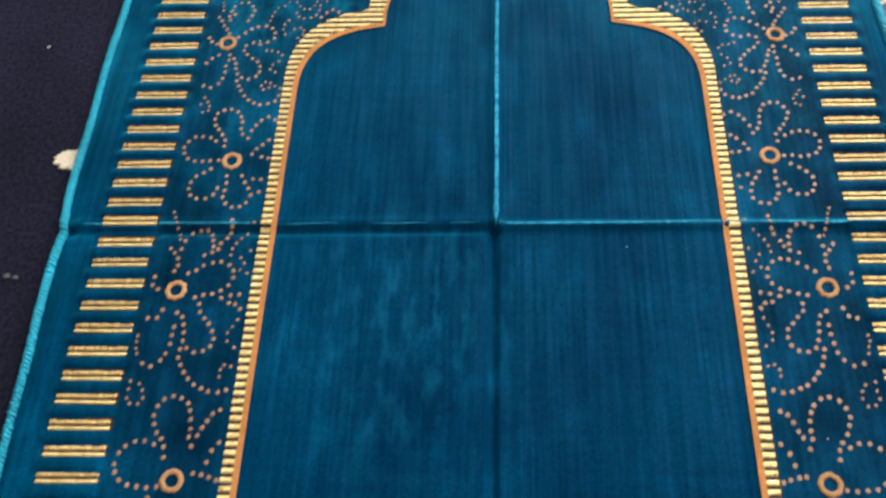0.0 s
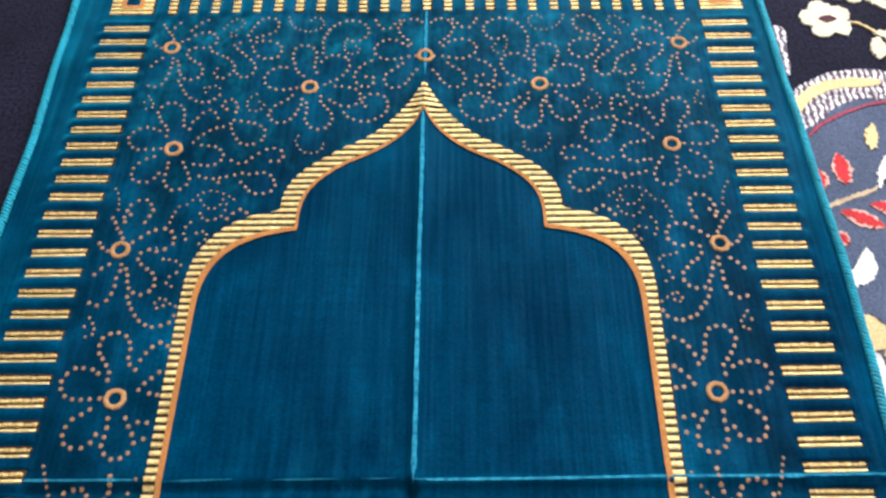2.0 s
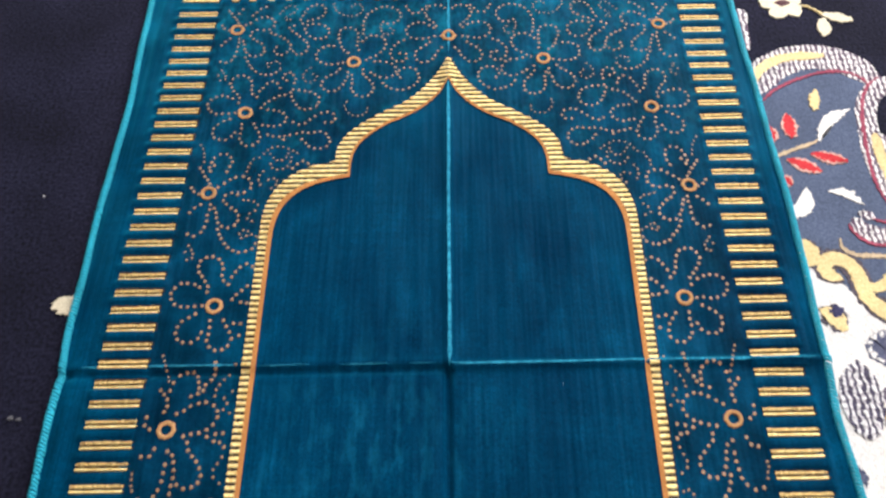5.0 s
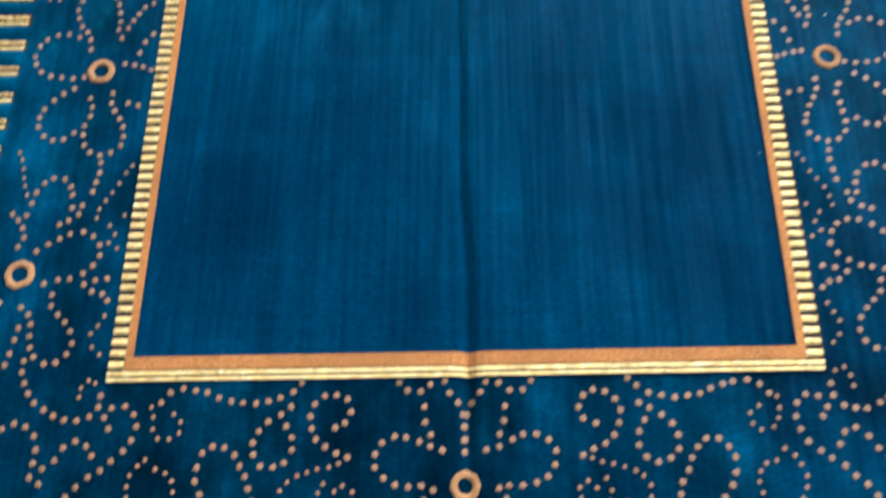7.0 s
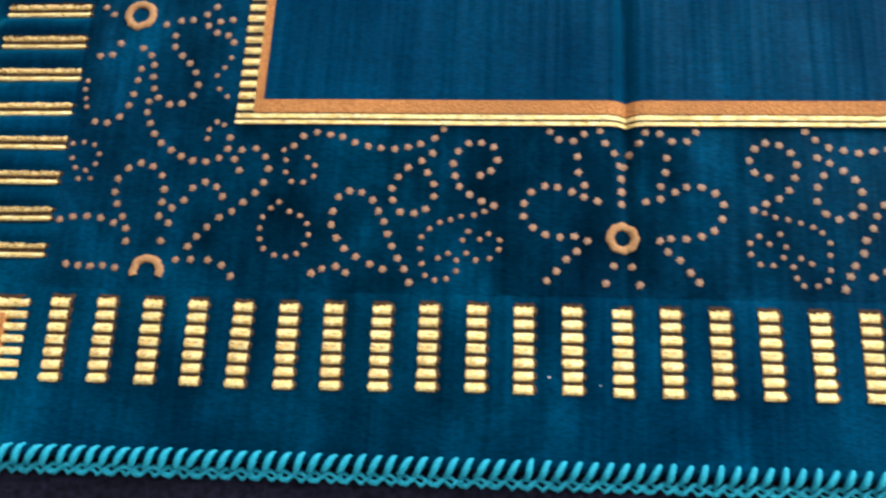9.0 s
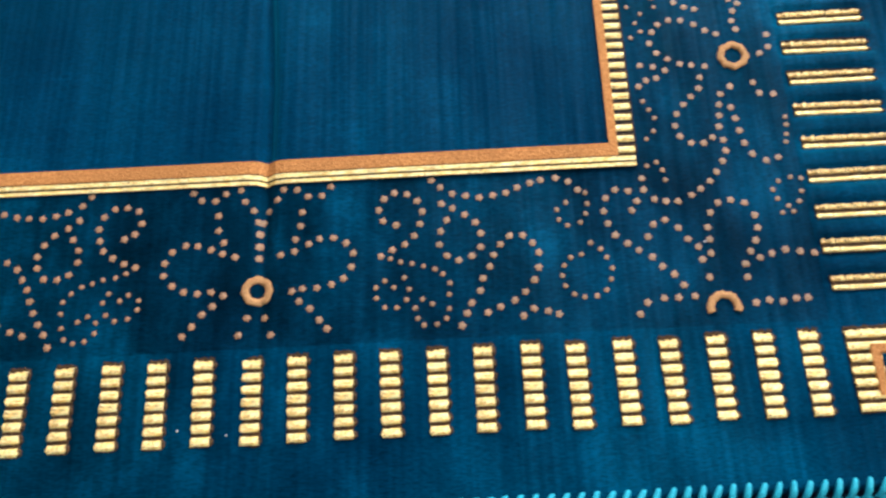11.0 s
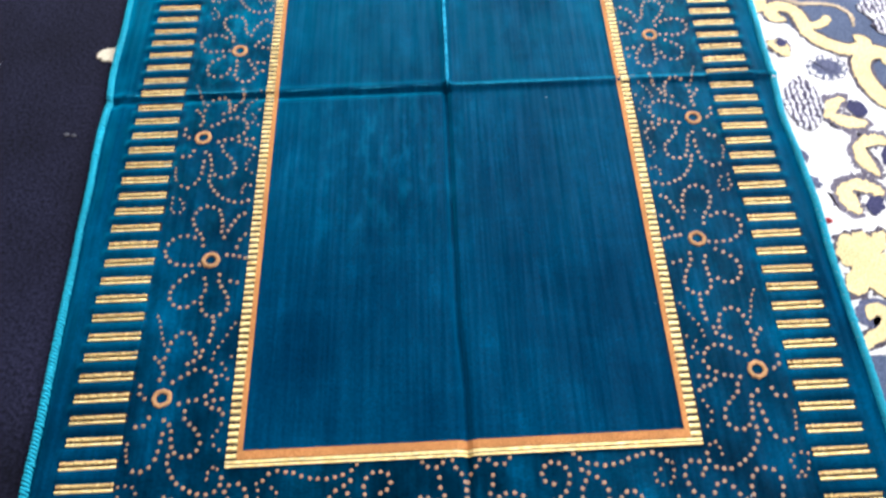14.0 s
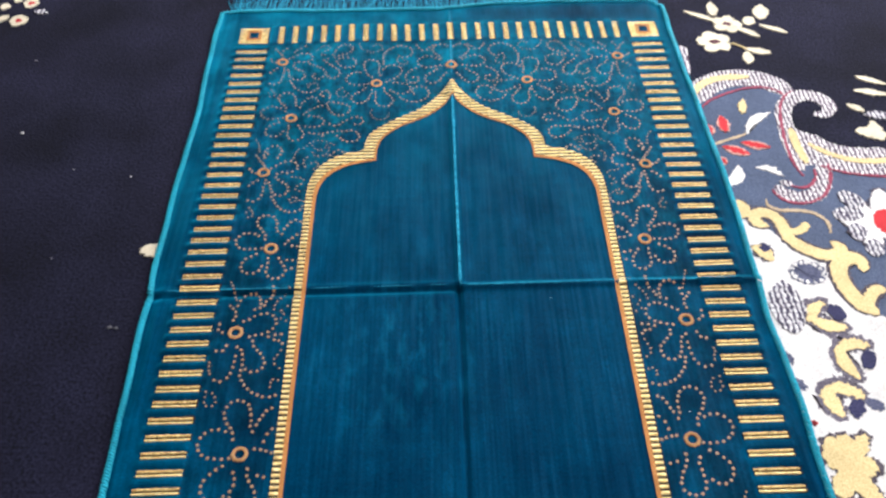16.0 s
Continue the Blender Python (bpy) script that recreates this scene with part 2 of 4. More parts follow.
STRIPE = striped("striped_white_pile", (0.12, 0.08, 0.13), (0.80, 0.78, 0.79), 52)
STRIPE2 = striped("striped_grey_pile", (0.07, 0.06, 0.11), (0.70, 0.69, 0.72), 52)
CRIMSON = yarn("crimson_pile_line", (0.20, 0.03, 0.06), (0.42, 0.10, 0.16), 500, 0.95)
GREY_EDGE = yarn("grey_tuft_edge", (0.07, 0.06, 0.09), (0.20, 0.18, 0.23), 500, 0.95)
OUTLINE = yarn("purple_grey_outline", (0.035, 0.028, 0.042), (0.13, 0.11, 0.14), 500, 0.95)
PILE = {"slate_blue_pile": 0.0005, "white_pile": 0.0009, "striped_white_pile": 0.0010, "striped_grey_pile": 0.0019, "cream_pile": 0.0016, "ivory_pile": 0.0016, "beige_pile": 0.0012,
        "pink_pile": 0.0014, "red_pile": 0.0017, "ink_blue_pile": 0.0019, "navy_pile_heart": 0.0019, "white_pile_dots": 0.0014, "slate_blue_motif": 0.0012, "crimson_pile_line": 0.0015, "purple_grey_outline": 0.0011, "grey_tuft_edge": 0.0011}
PLASTER = yarn("white_wall_paint", (0.72, 0.70, 0.66), (0.80, 0.78, 0.74), 60)


# ---- builders ----
SKEW = 0.019
WEST, EAST, LENGTH = -0.343, 0.335, 1.10
FOLD = 0.546
FOOT_PITCH = 0.02115


def smooth(a, b, x):
    t = min(1.0, max(0.0, (x - a) / (b - a)))
    return t * t * (3 - 2 * t)


def bell(x, w):
    return math.exp(-(x / w) ** 2)


def rug_z(u, v):
    """Height of the rug's pile: folded in four for the shop, so the creases stand up or sink."""
    z = 0.0045
    up = smooth(FOLD - 0.006, FOLD + 0.006, v)
    z += 0.0042 * up * (1 - 0.65 * smooth(0.86, 0.95, v)) * bell(u + 0.001, 0.0045) - 0.0041 * (1 - up) * (0.25 + 0.75 * smooth(0.07, 0.17, v)) * bell(u - 0.004 * smooth(0.3, 0.2, v) + 0.002, 0.0034)
    side = smooth(-0.012, 0.006, u)
    z += 0.0032 * side * bell(v - FOLD - 0.001, 0.004) - 0.0026 * (1 - side) * bell(v - FOLD + 0.002, 0.0042)
    z += 0.0014 * (1 - side) * bell(v - FOLD - 0.005, 0.005)
    z += 0.0010 * noise.noise((u * 5, v * 5, 0.3)) + 0.0004 * noise.noise((u * 17, v * 17, 2.3))
    z += 0.0009 * smooth(-0.17, -0.24, u) * noise.noise((u * 40, v * 16, 5.0)) + 0.0005 * smooth(0.17, 0.24, u) * noise.noise((u * 40, v * 20, 7.0))
    # the pile stands higher between the woven bars
    across = smooth(0.272, 0.262, abs(u))
    z += 0.0018 * smooth(1.010, 1.020, v) * smooth(1.066, 1.056, v) * across * smooth(0.30, 0.75, 0.5 - 0.5 * math.cos(math.tau * u / 0.0209))
    z += 0.0013 * smooth(0.026, 0.034, v) * smooth(0.078, 0.070, v) * across * smooth(0.36, 0.80, 0.5 - 0.5 * math.cos(math.tau * (u + 0.0005) / FOOT_PITCH))
    rows = smooth(0.46, 0.68, 0.5 - 0.5 * math.cos(math.tau * (v - 0.9967) / 0.01845))
    z += (0.0029 * rows - 0.0010) * smooth(0.264, 0.270, abs(u)) * smooth(0.318, 0.312, abs(u)) * smooth(0.08, 0.1, v) * smooth(1.01, 1.0, v)
    # long ripples in the plain margins, a loose swell towards the head, the head hem tipped up on one side
    z += smooth(0.312, 0.322, abs(u)) * (0.0014 * noise.noise((u * 170, v * 5, 11.0)) + 0.0009 * noise.noise((u * 90, v * 11, 13.0)))
    z += 0.0022 * smooth(0.86, 0.97, v) * noise.noise((u * 9, v * 15, 17.0)) + 0.0009 * smooth(0.80, 0.92, v) * noise.noise((u * 28, v * 30, 19.0))
    z += 0.0085 * smooth(-0.02, 0.08, u) * smooth(1.058, 1.096, v) * smooth(0.332, 0.30, u)
    edge = min(u - WEST, EAST - u)
    z -= 0.0022 * (1 - smooth(0.0, 0.014, edge))
    return max(z, 0.0005)


def on_rug(u, v, lift=0.0):
    z = rug_z(u, v) + lift
    if u < -0.315:
        u += (u + 0.315) / (WEST + 0.315) * (0.008 - 0.014 * smooth(0.05, 0.75, v) + 0.0045 * bell(v - 0.84, 0.08) + 0.002 * bell(v - FOLD, 0.02) + 0.0016 * noise.noise((v * 13, 0, 31.0)))
    if u > 0.315:
        u += (u - 0.315) / (EAST - 0.315) * (0.004 * bell(v - 0.7, 0.12) - 0.003 * smooth(0.85, 1.0, v) - 0.003 * bell(v - 0.49, 0.03) + 0.0025 * bell(v - 0.39, 0.04) + 0.0014 * noise.noise((v * 13, 0, 33.0)))
    return Vector((u, v + SKEW * u, z))


def link(name, bm, materials, parent=None, label="", smooth_faces=False):
    me = bpy.data.meshes.new(name)
    bm.to_mesh(me)
    bm.free()
    for m in materials if isinstance(materials, (list, tuple)) else [materials]:
        me.materials.append(m)
    if smooth_faces:
        me.polygons.foreach_set("use_smooth", [True] * len(me.polygons))
    ob = new(name, me)
    ob.parent = parent
    if label:
        tagged(ob, label)
    return ob


def part(name, bm, material, parent, label="", smooth_faces=False):
    return link(name, bm, material, parent, label, smooth_faces)


def box(bm, x0, x1, y0, y1, z0, z1, index=0, taper=0.0):
    low = [bm.verts.new((x, y, z0)) for x, y in ((x0, y0), (x1, y0), (x1, y1), (x0, y1))]
    t = taper
    top = [bm.verts.new((x, y, z1)) for x, y in ((x0 + t, y0 + t), (x1 - t, y0 + t), (x1 - t, y1 - t), (x0 + t, y1 - t))]
    for f in [top, low[::-1]] + [(low[i], low[(i + 1) % 4], top[(i + 1) % 4], top[i]) for i in range(4)]:
        bm.faces.new(f).material_index = index


def grid_lines(a, b, step, fine=()):
    xs = set(np.round(np.arange(a, b + step / 2, step), 5))
    for c, w, s in fine:
        xs |= set(np.round(np.arange(c - w, c + w, s), 5))
    xs = sorted(x for x in xs if a <= x <= b)
    return [xs[0]] + [q for p, q in zip(xs, xs[1:]) if q - p > 0.0006]


# ---- the room ----
def room_box(name, x0, x1, y0, y1, z0, z1, material, label):
    bm = bmesh.new()
    box(bm, x0, x1, y0, y1, z0, z1)
    return tagged(link(name, bm, material), label, name.split("_")[0], kind="structure")


room_box("wall_south", -3.0, 3.0, -2.6, -2.5, 0, 2.6, PLASTER, "plain white painted room wall")
room_box("wall_west", -3.1, -3.0, -2.5, 3.2, 0, 2.6, PLASTER, "plain white painted room wall")
bm = bmesh.new()
wy0, wy1, wz0, wz1 = WINDOW_Y - WINDOW_W / 2, WINDOW_Y + WINDOW_W / 2, WINDOW_Z - WINDOW_H / 2, WINDOW_Z + WINDOW_H / 2
for y0, y1, z0, z1 in ((-2.5, wy0, 0, 2.6), (wy1, 3.2, 0, 2.6), (wy0, wy1, 0, wz0), (wy0, wy1, wz1, 2.6)):
    box(bm, EAST_WALL, EAST_WALL + 0.1, y0, y1, z0, z1)
tagged(link("wall_east", bm, PLASTER), "plain white painted wall with a window opening", "wall", kind="structure")
room_box("ceiling", -3.1, 3.1, -2.6, 3.3, 2.6, 2.7, PLASTER, "plain white painted ceiling")
bm = bmesh.new()
wx0, wx1, wz0, wz1 = WINDOW_X - WINDOW_W / 2, WINDOW_X + WINDOW_W / 2, WINDOW_Z - WINDOW_H / 2, WINDOW_Z + WINDOW_H / 2
for x0, x1, z0, z1 in ((-3.0, wx0, 0, 2.6), (wx1, 3.0, 0, 2.6), (wx0, wx1, 0, wz0), (wx0, wx1, wz1, 2.6)):
    box(bm, x0, x1, NORTH, NORTH + 0.1, z0, z1)
tagged(link("wall_north", bm, PLASTER), "plain white painted wall with a window opening", "wall", kind="structure")

bm = bmesh.new()
box(bm, -3.0, 3.0, -2.5, 3.2, -0.02, 0.0)
floor = tagged(link("floor", bm, NAVY), "dark navy pile carpet covering the floor", "carpet", kind="structure")


# ---- the prayer rug ----
rug = tagged(new("prayer_rug"), "creased teal velvet prayer rug with gold arch, on navy carpet", "rug")

# arch outline: half widths against height, outer and inner edge of the gold band
U_OUT, V_BASE = 0.185, 0.1585


def bez(p0, p1, p2, p3, n=14):
    for i in range(n):
        t = i / n
        yield tuple((1 - t) ** 3 * a + 3 * t * (1 - t) ** 2 * b + 3 * t * t * (1 - t) * c + t ** 3 * d for a, b, c, d in zip(p0, p1, p2, p3))


def arch(shoulder, step_out, step_in, apex, base, side):
    """Right half of a cusped arch from its base corner to its apex."""
    pts = [(side, base)]
    pts += bez((side, shoulder), (side, shoulder + 0.05), (side - 0.028, step_out[1] - 0.006), step_out)
    pts += bez(step_out, step_out, step_in, step_in, 2)
    pts += bez(step_in, (step_in[0] + 0.001, step_in[1] + 0.034), (0.093, step_in[1] + 0.047), (0.064, step_in[1] + 0.067))
    pts += bez((0.064, step_in[1] + 0.067), (0.036, step_in[1] + 0.08), (0.015, apex - 0.034), (0.0, apex))
    return pts + [(0.0, apex)]


OUTER = arch(0.700, (0.1175, 0.777), (0.1172, 0.780), 0.9235, V_BASE, U_OUT)
INNER = arch(0.685, (0.1015, 0.757), (0.1010, 0.760), 0.888, 0.171, 0.1725)
MIDDLE = arch(0.689, (0.1038, 0.7605), (0.1035, 0.7635), 0.8915, 0.165, 0.1768)


def half_at(outline, v):
    """Spans of u (right half) inside the outline at height v."""
    hits = []
    closed = outline + [(0.0, outline[0][1])]
    for (a, b), (c, d) in zip(closed, closed[1:]):
        if (b <= v) != (d <= v):
            hits.append(a + (c - a) * (v - b) / (d - b))
    return max(hits) if hits else 0.0


us = grid_lines(WEST, EAST, 0.0026, [(0, 0.014, 0.0008)])
vs = grid_lines(0.0, LENGTH, 0.0026, [(FOLD, 0.02, 0.0012)])
bm = bmesh.new()
net = [[bm.verts.new(on_rug(u, v)) for u in us] for v in vs]
for r0, r1, v in zip(net, net[1:], vs):
    half = half_at(OUTER, v) - 0.006
    for a, b, c, d, u in zip(r0, r0[1:], r1[1:], r1, us):
        f = bm.faces.new((a, b, c, d))
        inside = abs(u + 0.003) < 0.267 and 0.074 < v < 1.012
        f.material_index = 0 if not inside else 1 if abs(u) > half or v < V_BASE + 0.002 else 2
rim = [net[0][i] for i in range(len(us))] + [net[j][-1] for j in range(1, len(vs))] + [net[-1][i] for i in range(len(us) - 2, -1, -1)] + [net[j][0] for j in range(len(vs) - 2, 0, -1)]
low = [bm.verts.new((v.co.x, v.co.y, 0.0)) for v in rim]
for i in range(len(rim)):
    j = (i + 1) % len(rim)
    bm.faces.new((rim[i], low[i], low[j], rim[j]))
part("velvet_field", bm, [VELVET, BORDER_VELVET, FIELD_VELVET], rug, "teal cut velvet with brushed streaks and fold creases", True)

# crushed pile along the sharp creases, its sheen put in as paler colour
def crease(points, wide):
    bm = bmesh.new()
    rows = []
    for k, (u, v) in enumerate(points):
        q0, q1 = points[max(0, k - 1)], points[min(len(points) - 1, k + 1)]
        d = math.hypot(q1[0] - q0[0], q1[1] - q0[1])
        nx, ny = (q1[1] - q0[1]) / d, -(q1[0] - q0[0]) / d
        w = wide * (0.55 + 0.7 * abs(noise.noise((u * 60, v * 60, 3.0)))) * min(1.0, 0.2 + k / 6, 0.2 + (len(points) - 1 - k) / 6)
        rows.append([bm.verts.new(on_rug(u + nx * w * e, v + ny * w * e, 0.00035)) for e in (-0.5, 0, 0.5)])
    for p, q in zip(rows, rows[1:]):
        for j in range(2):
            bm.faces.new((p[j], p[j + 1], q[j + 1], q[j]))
    part("crease", bm, CRUSHED_SHEEN, rug, "crushed pile along a fold, its sheen painted paler", True)


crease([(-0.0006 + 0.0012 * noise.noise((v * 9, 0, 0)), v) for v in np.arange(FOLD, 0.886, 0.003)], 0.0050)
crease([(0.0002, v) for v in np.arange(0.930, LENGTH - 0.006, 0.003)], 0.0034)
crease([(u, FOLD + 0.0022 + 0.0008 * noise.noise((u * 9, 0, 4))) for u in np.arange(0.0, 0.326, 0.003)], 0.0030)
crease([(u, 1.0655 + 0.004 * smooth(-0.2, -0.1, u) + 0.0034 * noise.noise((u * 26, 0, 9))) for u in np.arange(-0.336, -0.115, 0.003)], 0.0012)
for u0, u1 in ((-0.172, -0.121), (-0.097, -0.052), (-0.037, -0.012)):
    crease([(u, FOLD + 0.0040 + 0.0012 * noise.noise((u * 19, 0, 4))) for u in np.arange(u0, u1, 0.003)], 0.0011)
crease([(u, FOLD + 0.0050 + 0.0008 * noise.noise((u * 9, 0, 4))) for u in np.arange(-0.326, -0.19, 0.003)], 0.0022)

RUNG = 0.0061
v = V_BASE + 0.0065
while v < 0.925:
    o, i = half_at(OUTER, v + RUNG * 0.45), half_at(MIDDLE, v + RUNG * 0.45)
    for s in (1, -1):
        if o - i < 0.0008:
            continue
        bm = bmesh.new()
        for v0, v1, lift, index in ((0.0, 1.0, 0.0005, 1), (0.10, 0.66, 0.0014, 0)):
            steps = max(1, int((o - i) / 0.008))
            levels = [(v + RUNG * v0, lift - 0.0007), (v + RUNG * v0 + 0.0010, lift), (v + RUNG * v1 - 0.0014, lift + 0.0001), (v + RUNG * v1, lift - 0.0007)]
            # dark base runs past the right arch's outer edge: painted shade of the pile wall
            ends = [(half_at(MIDDLE, w), max(half_at(OUTER, w), half_at(MIDDLE, w) + 0.0002) + (0.0011 if s * index > 0 else 0.0)) for w, _ in levels]
            rows = [[bm.verts.new(on_rug(s * (e0 + (e1 - e0) * k / steps), w, z)) for (w, z), (e0, e1) in zip(levels, ends)] for k in range(steps + 1)]
            for r0, r1 in zip(rows, rows[1:]):
                for k in range(3):
                    q = (r0[k], r1[k], r1[k + 1], r0[k + 1])
                    bm.faces.new(q if s > 0 else q[::-1]).material_index = index
        part("gold_rung", bm, [GOLD, GAP_AND_RIM_SHADE], rug)
    v += RUNG


def ribbon(bm, inner, outer, lift, index=0):
    rows = [[bm.verts.new(on_rug(*p, lift)), bm.verts.new(on_rug(*q, lift))] for p, q in zip(inner, outer)]
    for r0, r1 in zip(rows, rows[1:]):
        f = bm.faces.new((r0[0], r0[1], r1[1], r1[0]))
        f.material_index = index
        f.normal_update()
        if f.normal.z < 0:
            f.normal_flip()


for s in (1, -1):
    bm = bmesh.new()
    rows_in, rows_out = [], []
    for k in range(len(INNER) - 1):
        n = max(1, int(math.hypot(INNER[k + 1][0] - INNER[k][0], INNER[k + 1][1] - INNER[k][1]) / 0.008))
        for j in range(n + (k == len(INNER) - 2)):
            f = j / n
            rows_in.append((s * (INNER[k][0] + (INNER[k + 1][0] - INNER[k][0]) * f), INNER[k][1] + (INNER[k + 1][1] - INNER[k][1]) * f))
            rows_out.append((s * (MIDDLE[k][0] + (MIDDLE[k + 1][0] - MIDDLE[k][0]) * f), MIDDLE[k][1] + (MIDDLE[k + 1][1] - MIDDLE[k][1]) * f))
    ribbon(bm, rows_in, rows_out, 0.0011)
    part("arch_lining", bm, BROWN, rug, "orange-brown line inside the gold band", True)

# foot of the frame: brown band, then gold lines
bm = bmesh.new()
foot = np.linspace(-U_OUT, U_OUT, 90)
for v0, v1, lift, index in ((0.1580, 0.1650, 0.0006, 2), (0.1582, 0.1601, 0.0014, 0), (0.1612, 0.1635, 0.0014, 0)):
    ribbon(bm, [(u, v0) for u in foot], [(u, v1) for u in foot], lift, index)
ribbon(bm, [(u, 0.1643) for u in foot[2:-2]], [(u, 0.1712) for u in foot[2:-2]], 0.0011, 1)
part("frame_foot", bm, [GOLD, BROWN, GAP_AND_RIM_SHADE], rug, "gold lines under an orange-brown band")


bar_rng = random.Random(21)


def ridged(bm, wide, high, pieces, fill, top=0.0016, jog=0.0, frayed=False):
    """One woven strip: rounded gold threads with dark weft sunk between them, and a dark rim, wider at the far and
    right sides, that paints a recess's shade.
    """
    pitch = high / pieces
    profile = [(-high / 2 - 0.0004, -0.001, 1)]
    for k in range(pieces):
        y, w = -high / 2 + pitch * k + pitch * (1 - fill) / 2, pitch * fill
        worn = frayed and k == pieces - 1
        up, kind = (top * 0.9, 2) if worn else (top, 0)
        profile += [(y, 0.0003, 1), (y + w * 0.06, up * 0.62, kind), (y + w * 0.28, up * 0.96, kind), (y + w * 0.62, up, kind), (y + w * 0.90, up * 0.72, kind), (y + w, 0.0003, kind)]
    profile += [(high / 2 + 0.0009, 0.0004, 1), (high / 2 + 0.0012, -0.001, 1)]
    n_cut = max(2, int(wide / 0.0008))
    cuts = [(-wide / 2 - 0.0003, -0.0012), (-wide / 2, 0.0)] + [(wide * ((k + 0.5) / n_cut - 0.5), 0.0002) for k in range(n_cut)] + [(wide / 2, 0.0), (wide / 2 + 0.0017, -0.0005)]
    rows = []
    for k, (y, z, _) in enumerate(profile):
        slide = jog * bar_rng.uniform(-1, 1) - (0.0004 if jog and (k - 1) % 6 in (1, 4) else 0.0)
        rows.append([bm.verts.new((x + (slide if x > 0 else -slide) * (0.6 if abs(x) > wide / 2 else 1), y + jog * (2.2 if k > len(profile) - 5 else 0.4) * bar_rng.uniform(-1, 1), z + dz)) for x, dz in cuts])
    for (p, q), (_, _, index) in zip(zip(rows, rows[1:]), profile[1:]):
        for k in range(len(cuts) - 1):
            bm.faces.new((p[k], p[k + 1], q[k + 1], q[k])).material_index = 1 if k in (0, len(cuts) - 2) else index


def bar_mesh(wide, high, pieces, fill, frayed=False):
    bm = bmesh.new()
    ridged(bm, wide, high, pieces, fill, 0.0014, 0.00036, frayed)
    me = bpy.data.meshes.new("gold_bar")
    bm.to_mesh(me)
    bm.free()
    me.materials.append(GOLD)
    me.materials.append(GAP_AND_RIM_SHADE)
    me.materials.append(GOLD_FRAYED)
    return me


def place_bar(me, u, v, name="gold_bar"):
    ob = new(name, me)
    ob.parent = rug
    ob.matrix_basis = Matrix.Translation(on_rug(u + bar_rng.gauss(0, 0.0003), v + bar_rng.gauss(0, 0.0003))) @ Matrix.Rotation(math.atan(SKEW) + bar_rng.gauss(0, 0.007), 4, "Z")
    return ob


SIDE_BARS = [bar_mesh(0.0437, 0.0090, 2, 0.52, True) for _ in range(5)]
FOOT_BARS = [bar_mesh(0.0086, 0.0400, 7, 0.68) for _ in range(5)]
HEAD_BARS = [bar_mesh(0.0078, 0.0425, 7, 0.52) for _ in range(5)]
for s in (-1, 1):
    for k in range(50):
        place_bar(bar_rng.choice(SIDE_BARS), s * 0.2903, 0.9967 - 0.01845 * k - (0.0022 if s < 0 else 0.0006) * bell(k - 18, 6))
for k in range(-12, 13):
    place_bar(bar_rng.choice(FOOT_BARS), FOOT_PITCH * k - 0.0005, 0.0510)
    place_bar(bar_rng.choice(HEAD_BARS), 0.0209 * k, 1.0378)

def corner_square(u, v):
    bm = bmesh.new()
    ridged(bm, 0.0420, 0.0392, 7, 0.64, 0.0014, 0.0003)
    plate = part("corner_square", bm, [GOLD, GAP_AND_RIM_SHADE], rug)
    plate.matrix_basis = Matrix.Translation(on_rug(u, v)) @ Matrix.Rotation(math.atan(SKEW), 4, "Z")
    bm = bmesh.new()
    rows = []
    for x, y in ((-1, -1), (1, -1), (1, 1), (-1, 1)):
        rows.append([bm.verts.new((x * r, y * r * 1.08, z)) for r, z in ((0.0066, 0.0008), (0.0070, 0.0020), (0.0108, 0.0020), (0.0112, 0.0008))])
    for k in range(4):
        p, q = rows[k], rows[(k + 1) % 4]
        for j in range(3):
            bm.faces.new((p[j], p[j + 1], q[j + 1], q[j]))
    part("square_border", bm, BROWN, plate, "orange-brown square outline")
    bm = bmesh.new()
    box(bm, -0.0068, 0.0068, -0.0073, 0.0073, 0.0, 0.0018, 0, 0.0004)
    part("square_heart", bm, VELVET, plate, "teal velvet centre")


for s in (-1, 1):
    for v in (0.0510, 1.0360):
        corner_square(s * 0.2912, v)

dot_rng = random.Random(9)

# rings at the hearts of the flowers
def flower_ring(u0, v0, start=0.0, sweep=math.tau, r0=0.0045, r1=0.0082):
    bm = bmesh.new()
    n = 32
    rows = []
    for k in range(n + 1):
        a = start + sweep * k / n
        wob = 1 + 0.025 * math.cos(8 * a) + dot_rng.uniform(-0.05, 0.05) * (0 < k < n)
        rows.append([bm.verts.new(on_rug(u0 + r * wob * math.cos(a), v0 + r * wob * math.sin(a), z)) for r, z in ((r0, 0.0), (r0 + 0.0005, 0.0010), ((r0 + r1) / 2, 0.0013), (r1 - 0.0005, 0.0010), (r1, 0.0))])
    for p, q in zip(rows, rows[1:]):
        for k in range(4):
            bm.faces.new((p[k], p[k + 1], q[k + 1], q[k]))
    part("flower_ring", bm, RING, rug)


RINGS_OUTER = (0.970, 0.740, 0.4925, 0.219)
RINGS_INNER = (0.845, 0.611, 0.3495)
for s in (-1, 1):
    for v in RINGS_OUTER:
        flower_ring(s * 0.242, v)
    for v in RINGS_INNER:
        flower_ring(s * 0.218, v)
    flower_ring(s * 0.2180, 0.0838, -0.35, math.pi + 0.7)
    flower_ring(s * 0.106, 0.918)
flower_ring(0, 0.955)
flower_ring(0, 0.1035, 0.0, math.tau, 0.0038, 0.0075)

